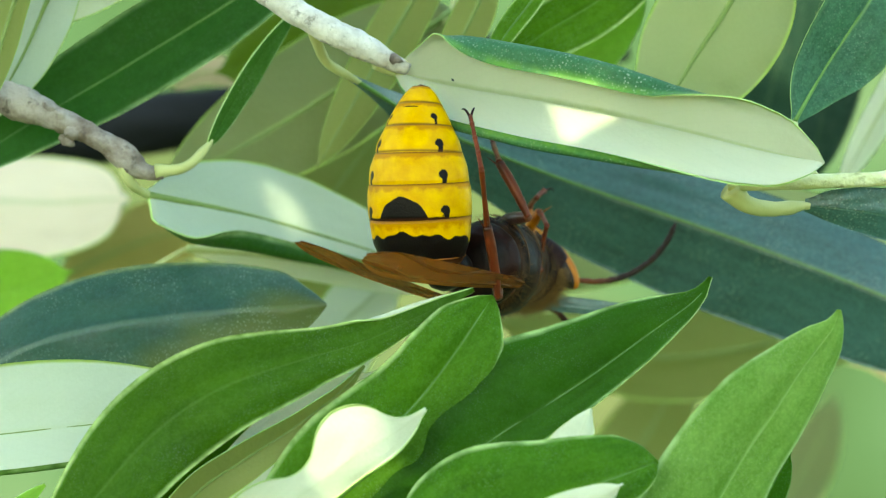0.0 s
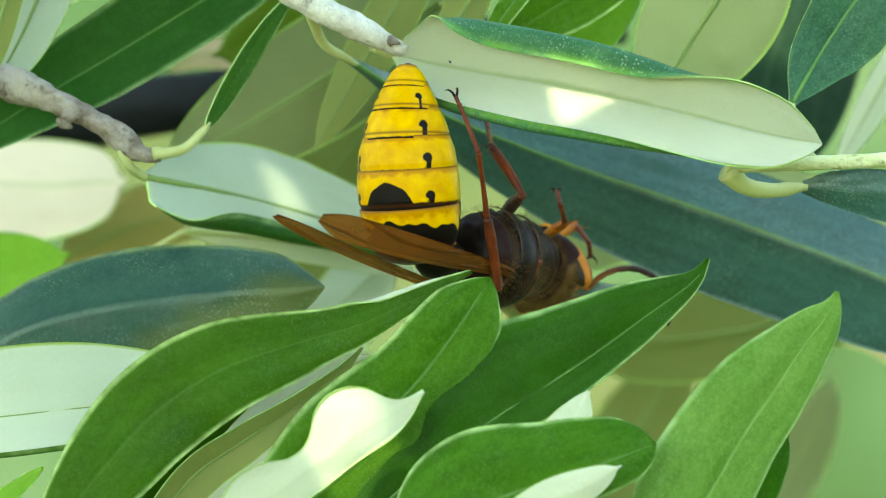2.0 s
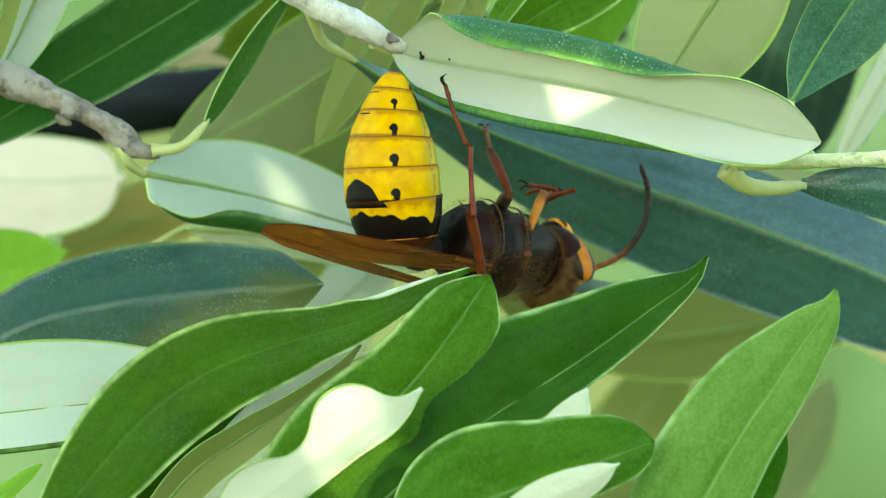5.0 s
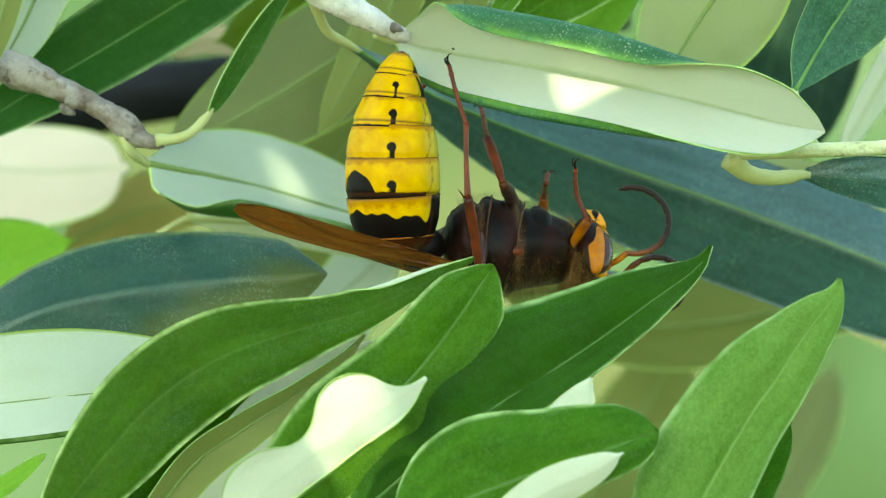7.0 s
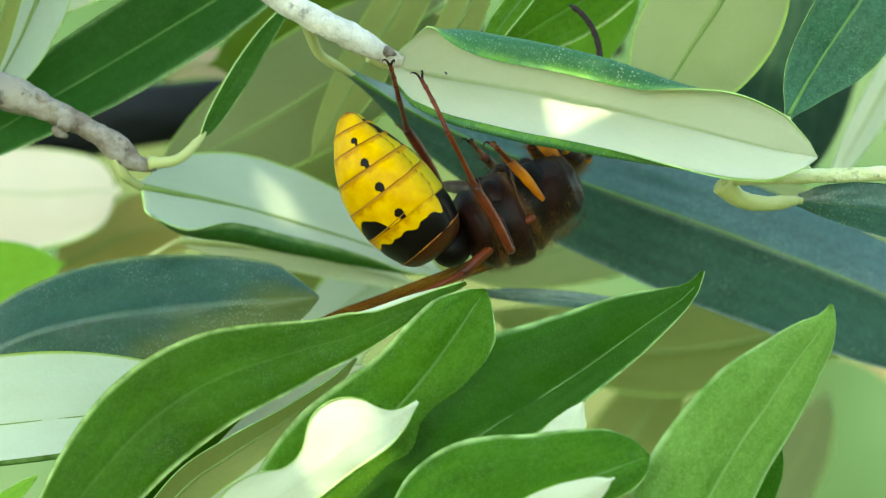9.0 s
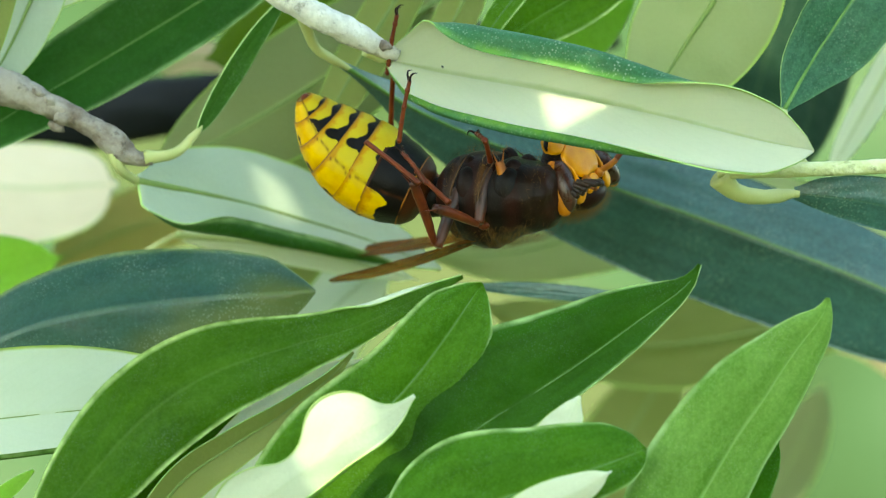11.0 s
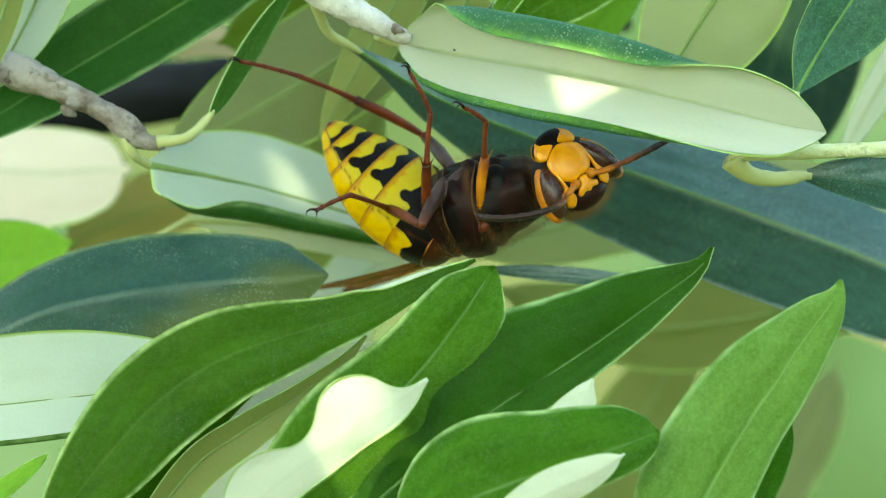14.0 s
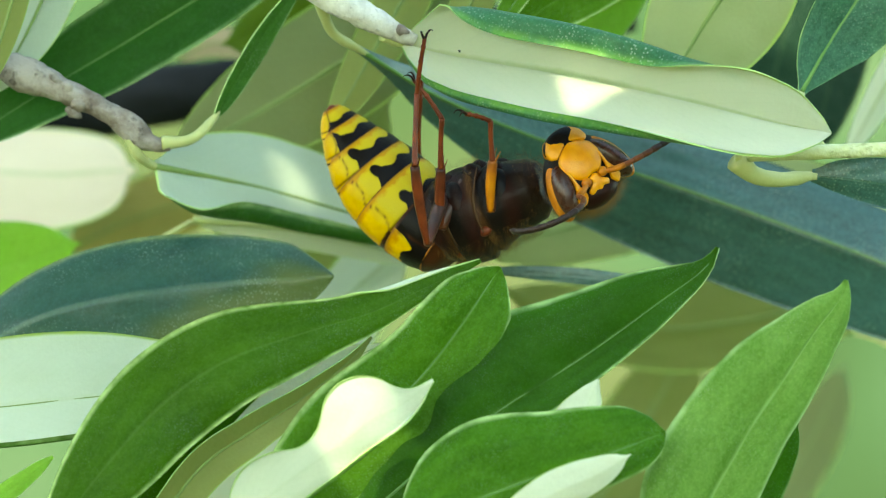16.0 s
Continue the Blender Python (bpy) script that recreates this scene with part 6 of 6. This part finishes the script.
    posture(12, (835, 349, 11), (815, 349, 11), (965, 382, 7), (0.1, 0.1, -1.0), (575, 167, 13), (-0.44, 0.66, -0.61), -40, (0.5, -0.84, 0.2), (0.6, 0.0, -0.8), (1021, 361, 5),
            ((932, 465, -1, 0.1, -0.95, -0.25), (1254, 185, 10, 0.5, -0.5, -0.4)), {
            ("hind", 1): ((757, 477, 3), (732, 337, 2), (747, 247, 1.5), (769, 107, 1)),
            ("hind", -1): ((763, 475, 14), (738, 335, 13), (753, 245, 12), (775, 105, 12)),
            ("middle", 1): ((817, 457, 2), (795, 357, 1), (797, 267, 1), (762, 187, 1)),
            ("middle", -1): ((890, 365, 17), (860, 405, 17), (880, 410, 17), (900, 415, 17)),
            ("front", 1): ((930, 437, 0), (920, 312, 0), (909, 282, 0.5), (887, 269, 1)),
            ("front", -1): ((950, 365, 13), (920, 405, 14), (930, 410, 14), (940, 415, 14))},
            ((513, 476, 20), (548, 484, 20)))
    posture(12.5, (765, 401, 11), (833, 445, 11), (928, 390, 7), (0.1, 0.1, -1.0), (590, 238, 13), (-0.44, 0.66, -0.61), -30, (0.27, -0.94, 0.2), (0.6, 0.0, -0.8), (984, 370, 5),
            ((862, 470, -1, 0.1, -0.95, -0.25), (1184, 263, 10, 0.5, -0.5, -0.4)), {
            ("hind", 1): ((756, 360, 3), (694, 285, 2), (666, 190, 1.5), (596, 100, 1)),
            ("hind", -1): ((776, 418, 14), (686, 278, 13), (646, 193, 12), (606, 108, 12)),
            ("middle", 1): ((781, 470, 2), (722, 370, 1), (697, 305, 1), (672, 240, 1)),
            ("middle", -1): ((858, 370, 17), (828, 410, 17), (848, 415, 17), (868, 420, 17)),
            ("front", 1): ((850, 410, 0), (856, 340, 0), (860, 265, 0.5), (826, 245, 1)),
            ("front", -1): ((918, 370, 13), (888, 410, 14), (898, 415, 14), (908, 420, 14))},
            ((671, 460, 20), (701, 470, 20)))
    posture(13, (729, 467, 11), (803, 503, 11), (916, 399, 7), (0.1, 0.1, -1.0), (574, 370, 13), (-0.44, 0.66, -0.61), -15, (0.27, -0.94, 0.2), (0.6, 0.0, -0.8), (986, 380, 5),
            ((803, 366, -1, 0.1, -0.95, -0.25), (1243, 244, 10, 0.5, -0.5, -0.4)), {
            ("hind", 1): ((671, 426, 3), (638, 268, 2), (591, 210, 1.5), (481, 132, 1)),
            ("hind", -1): ((746, 280, 14), (606, 212, 13), (516, 186, 12), (396, 152, 12)),
            ("middle", 1): ((706, 430, 2), (696, 360, 1), (676, 290, 1), (626, 230, 1)),
            ("middle", -1): ((846, 379, 17), (816, 419, 17), (836, 424, 17), (856, 429, 17)),
            ("front", 1): ((831, 426, 0), (851, 330, 0), (851, 266, 0.5), (821, 240, 1)),
            ("front", -1): ((906, 379, 13), (876, 419, 14), (886, 424, 14), (896, 429, 14))},
            ((506, 549, 20), (556, 556, 20)))
    posture(13.5, (743, 454, 11), (813, 495, 11), (923, 404, 7), (0.1, 0.1, -1.0), (578, 320, 13), (-0.44, 0.66, -0.61), -15, (0.27, -0.94, 0.2), (0.6, 0.0, -0.8), (989, 377, 5),
            ((810, 403, -1, 0.1, -0.95, -0.25), (1252, 231, 10, 0.5, -0.5, -0.4)), {
            ("hind", 1): ((670, 383, 3), (650, 233, 2), (610, 178, 1.5), (525, 86, 1)),
            ("hind", -1): ((740, 268, 14), (615, 195, 13), (520, 194, 12), (390, 198, 12)),
            ("middle", 1): ((713, 423, 2), (702, 333, 1), (682, 258, 1), (635, 183, 1)),
            ("middle", -1): ((853, 384, 17), (823, 424, 17), (843, 429, 17), (863, 434, 17)),
            ("front", 1): ((838, 418, 0), (855, 318, 0), (860, 263, 0.5), (818, 233, 1)),
            ("front", -1): ((913, 384, 13), (883, 424, 14), (893, 429, 14), (903, 434, 14))},
            ((510, 553, 20), (560, 558, 20)))
    posture(14, (750, 444, 11), (816, 490, 11), (947, 382, 7), (0.1, 0.1, -1.0), (587, 281, 13), (-0.44, 0.66, -0.61), -22, (0.27, -0.94, 0.2), (0.6, 0.0, -0.8), (1003, 361, 5),
            ((842, 434, -1, 0.1, -0.95, -0.25), (1264, 241, 10, 0.5, -0.5, -0.4)), {
            ("hind", 1): ((742, 453, 3), (687, 423, 2), (617, 398, 1.5), (557, 425, 1)),
            ("hind", -1): ((747, 293, 14), (619, 225, 13), (527, 188, 12), (397, 155, 12)),
            ("middle", 1): ((742, 443, 2), (752, 343, 1), (759, 253, 1), (720, 178, 1)),
            ("middle", -1): ((877, 362, 17), (847, 402, 17), (867, 407, 17), (887, 412, 17)),
            ("front", 1): ((847, 423, 0), (855, 333, 0), (857, 268, 0.5), (817, 243, 1)),
            ("front", -1): ((937, 362, 13), (907, 402, 14), (917, 407, 14), (927, 412, 14))},
            ((557, 553, 20), (597, 558, 20)))
    posture(14.5, (753, 461, 11), (832, 486, 11), (930, 395, 7), (0.1, 0.1, -1.0), (573, 396, 13), (-0.44, 0.66, -0.61), -10, (0.27, -0.94, 0.2), (0.6, 0.0, -0.8), (1004, 360, 5),
            ((860, 431, -1, 0.1, -0.95, -0.25), (1267, 234, 10, 0.5, -0.5, -0.4)), {
            ("hind", 1): ((670, 366, 3), (592, 271, 2), (520, 196, 1.5), (450, 161, 1)),
            ("hind", -1): ((725, 328, 14), (598, 271, 13), (520, 221, 12), (450, 171, 12)),
            ("middle", 1): ((752, 436, 2), (758, 336, 1), (762, 246, 1), (722, 181, 1)),
            ("middle", -1): ((860, 375, 17), (830, 415, 17), (850, 420, 17), (870, 425, 17)),
            ("front", 1): ((848, 426, 0), (858, 331, 0), (858, 261, 0.5), (820, 244, 1)),
            ("front", -1): ((920, 375, 13), (890, 415, 14), (900, 420, 14), (910, 425, 14))},
            ((710, 581, 32), (726, 575, 35)))
    posture(15, (743, 460, 11), (817, 496, 11), (944, 383, 7), (0.1, 0.1, -1.0), (556, 346, 13), (-0.44, 0.66, -0.61), -20, (0.27, -0.94, 0.2), (0.6, 0.0, -0.8), (1014, 353, 5),
            ((880, 456, -1, 0.1, -0.95, -0.25), (1267, 237, 10, 0.5, -0.5, -0.4)), {
            ("hind", 1): ((695, 454, 3), (677, 329, 2), (675, 194, 1.5), (645, 74, 1)),
            ("hind", -1): ((701, 452, 14), (683, 327, 13), (681, 192, 12), (651, 72, 12)),
            ("middle", 1): ((745, 444, 2), (760, 344, 1), (765, 269, 1), (722, 186, 1)),
            ("middle", -1): ((874, 363, 17), (844, 403, 17), (864, 408, 17), (884, 413, 17)),
            ("front", 1): ((852, 424, 0), (862, 329, 0), (860, 269, 0.5), (820, 244, 1)),
            ("front", -1): ((934, 363, 13), (904, 403, 14), (914, 408, 14), (924, 413, 14))},
            ((710, 589, 32), (726, 583, 35)))
    posture(15.5, (752, 446, 11), (819, 491, 11), (939, 387, 7), (0.1, 0.1, -1.0), (577, 276, 13), (-0.44, 0.66, -0.61), -25, (0.27, -0.94, 0.2), (0.6, 0.0, -0.8), (1014, 356, 5),
            ((894, 456, -1, 0.1, -0.95, -0.25), (1261, 238, 10, 0.5, -0.5, -0.4)), {
            ("hind", 1): ((751, 448, 3), (709, 368, 2), (677, 278, 1.5), (669, 178, 1)),
            ("hind", -1): ((757, 446, 14), (715, 366, 13), (683, 276, 12), (675, 176, 12)),
            ("middle", 1): ((757, 433, 2), (764, 338, 1), (761, 253, 1), (721, 183, 1)),
            ("middle", -1): ((869, 367, 17), (839, 407, 17), (859, 412, 17), (879, 417, 17)),
            ("front", 1): ((861, 423, 0), (866, 333, 0), (861, 268, 0.5), (821, 240, 1)),
            ("front", -1): ((929, 367, 13), (899, 407, 14), (909, 412, 14), (919, 417, 14))},
            ((709, 578, 32), (725, 572, 35)))
    posture(16, (745, 452, 11), (807, 501, 11), (953, 383, 7), (0.1, 0.1, -1.0), (574, 243, 13), (-0.44, 0.66, -0.61), -30, (0.27, -0.94, 0.2), (0.6, 0.0, -0.8), (1014, 357, 5),
            ((892, 459, -1, 0.1, -0.95, -0.25), (1254, 234, 10, 0.5, -0.5, -0.4)), {
            ("hind", 1): ((744, 483, 3), (722, 346, 2), (726, 211, 1.5), (740, 119, 1)),
            ("hind", -1): ((750, 481, 14), (728, 344, 13), (732, 209, 12), (746, 117, 12)),
            ("middle", 1): ((758, 476, 2), (768, 343, 1), (770, 261, 1), (720, 193, 1)),
            ("middle", -1): ((883, 363, 17), (853, 403, 17), (873, 408, 17), (893, 413, 17)),
            ("front", 1): ((856, 426, 0), (860, 336, 0), (856, 266, 0.5), (812, 253, 1)),
            ("front", -1): ((943, 363, 13), (913, 403, 14), (923, 408, 14), (933, 413, 14))},
            ((702, 586, 32), (718, 580, 35)))
    for ob, rows in ROWS.items():
        first, last = rows[0], rows[-1]
        walk(ob, ([(0.0, first[1])] if first[0] > 0 else []) + rows + ([(16.0, last[1])] if last[0] < 16 else []))


motions()
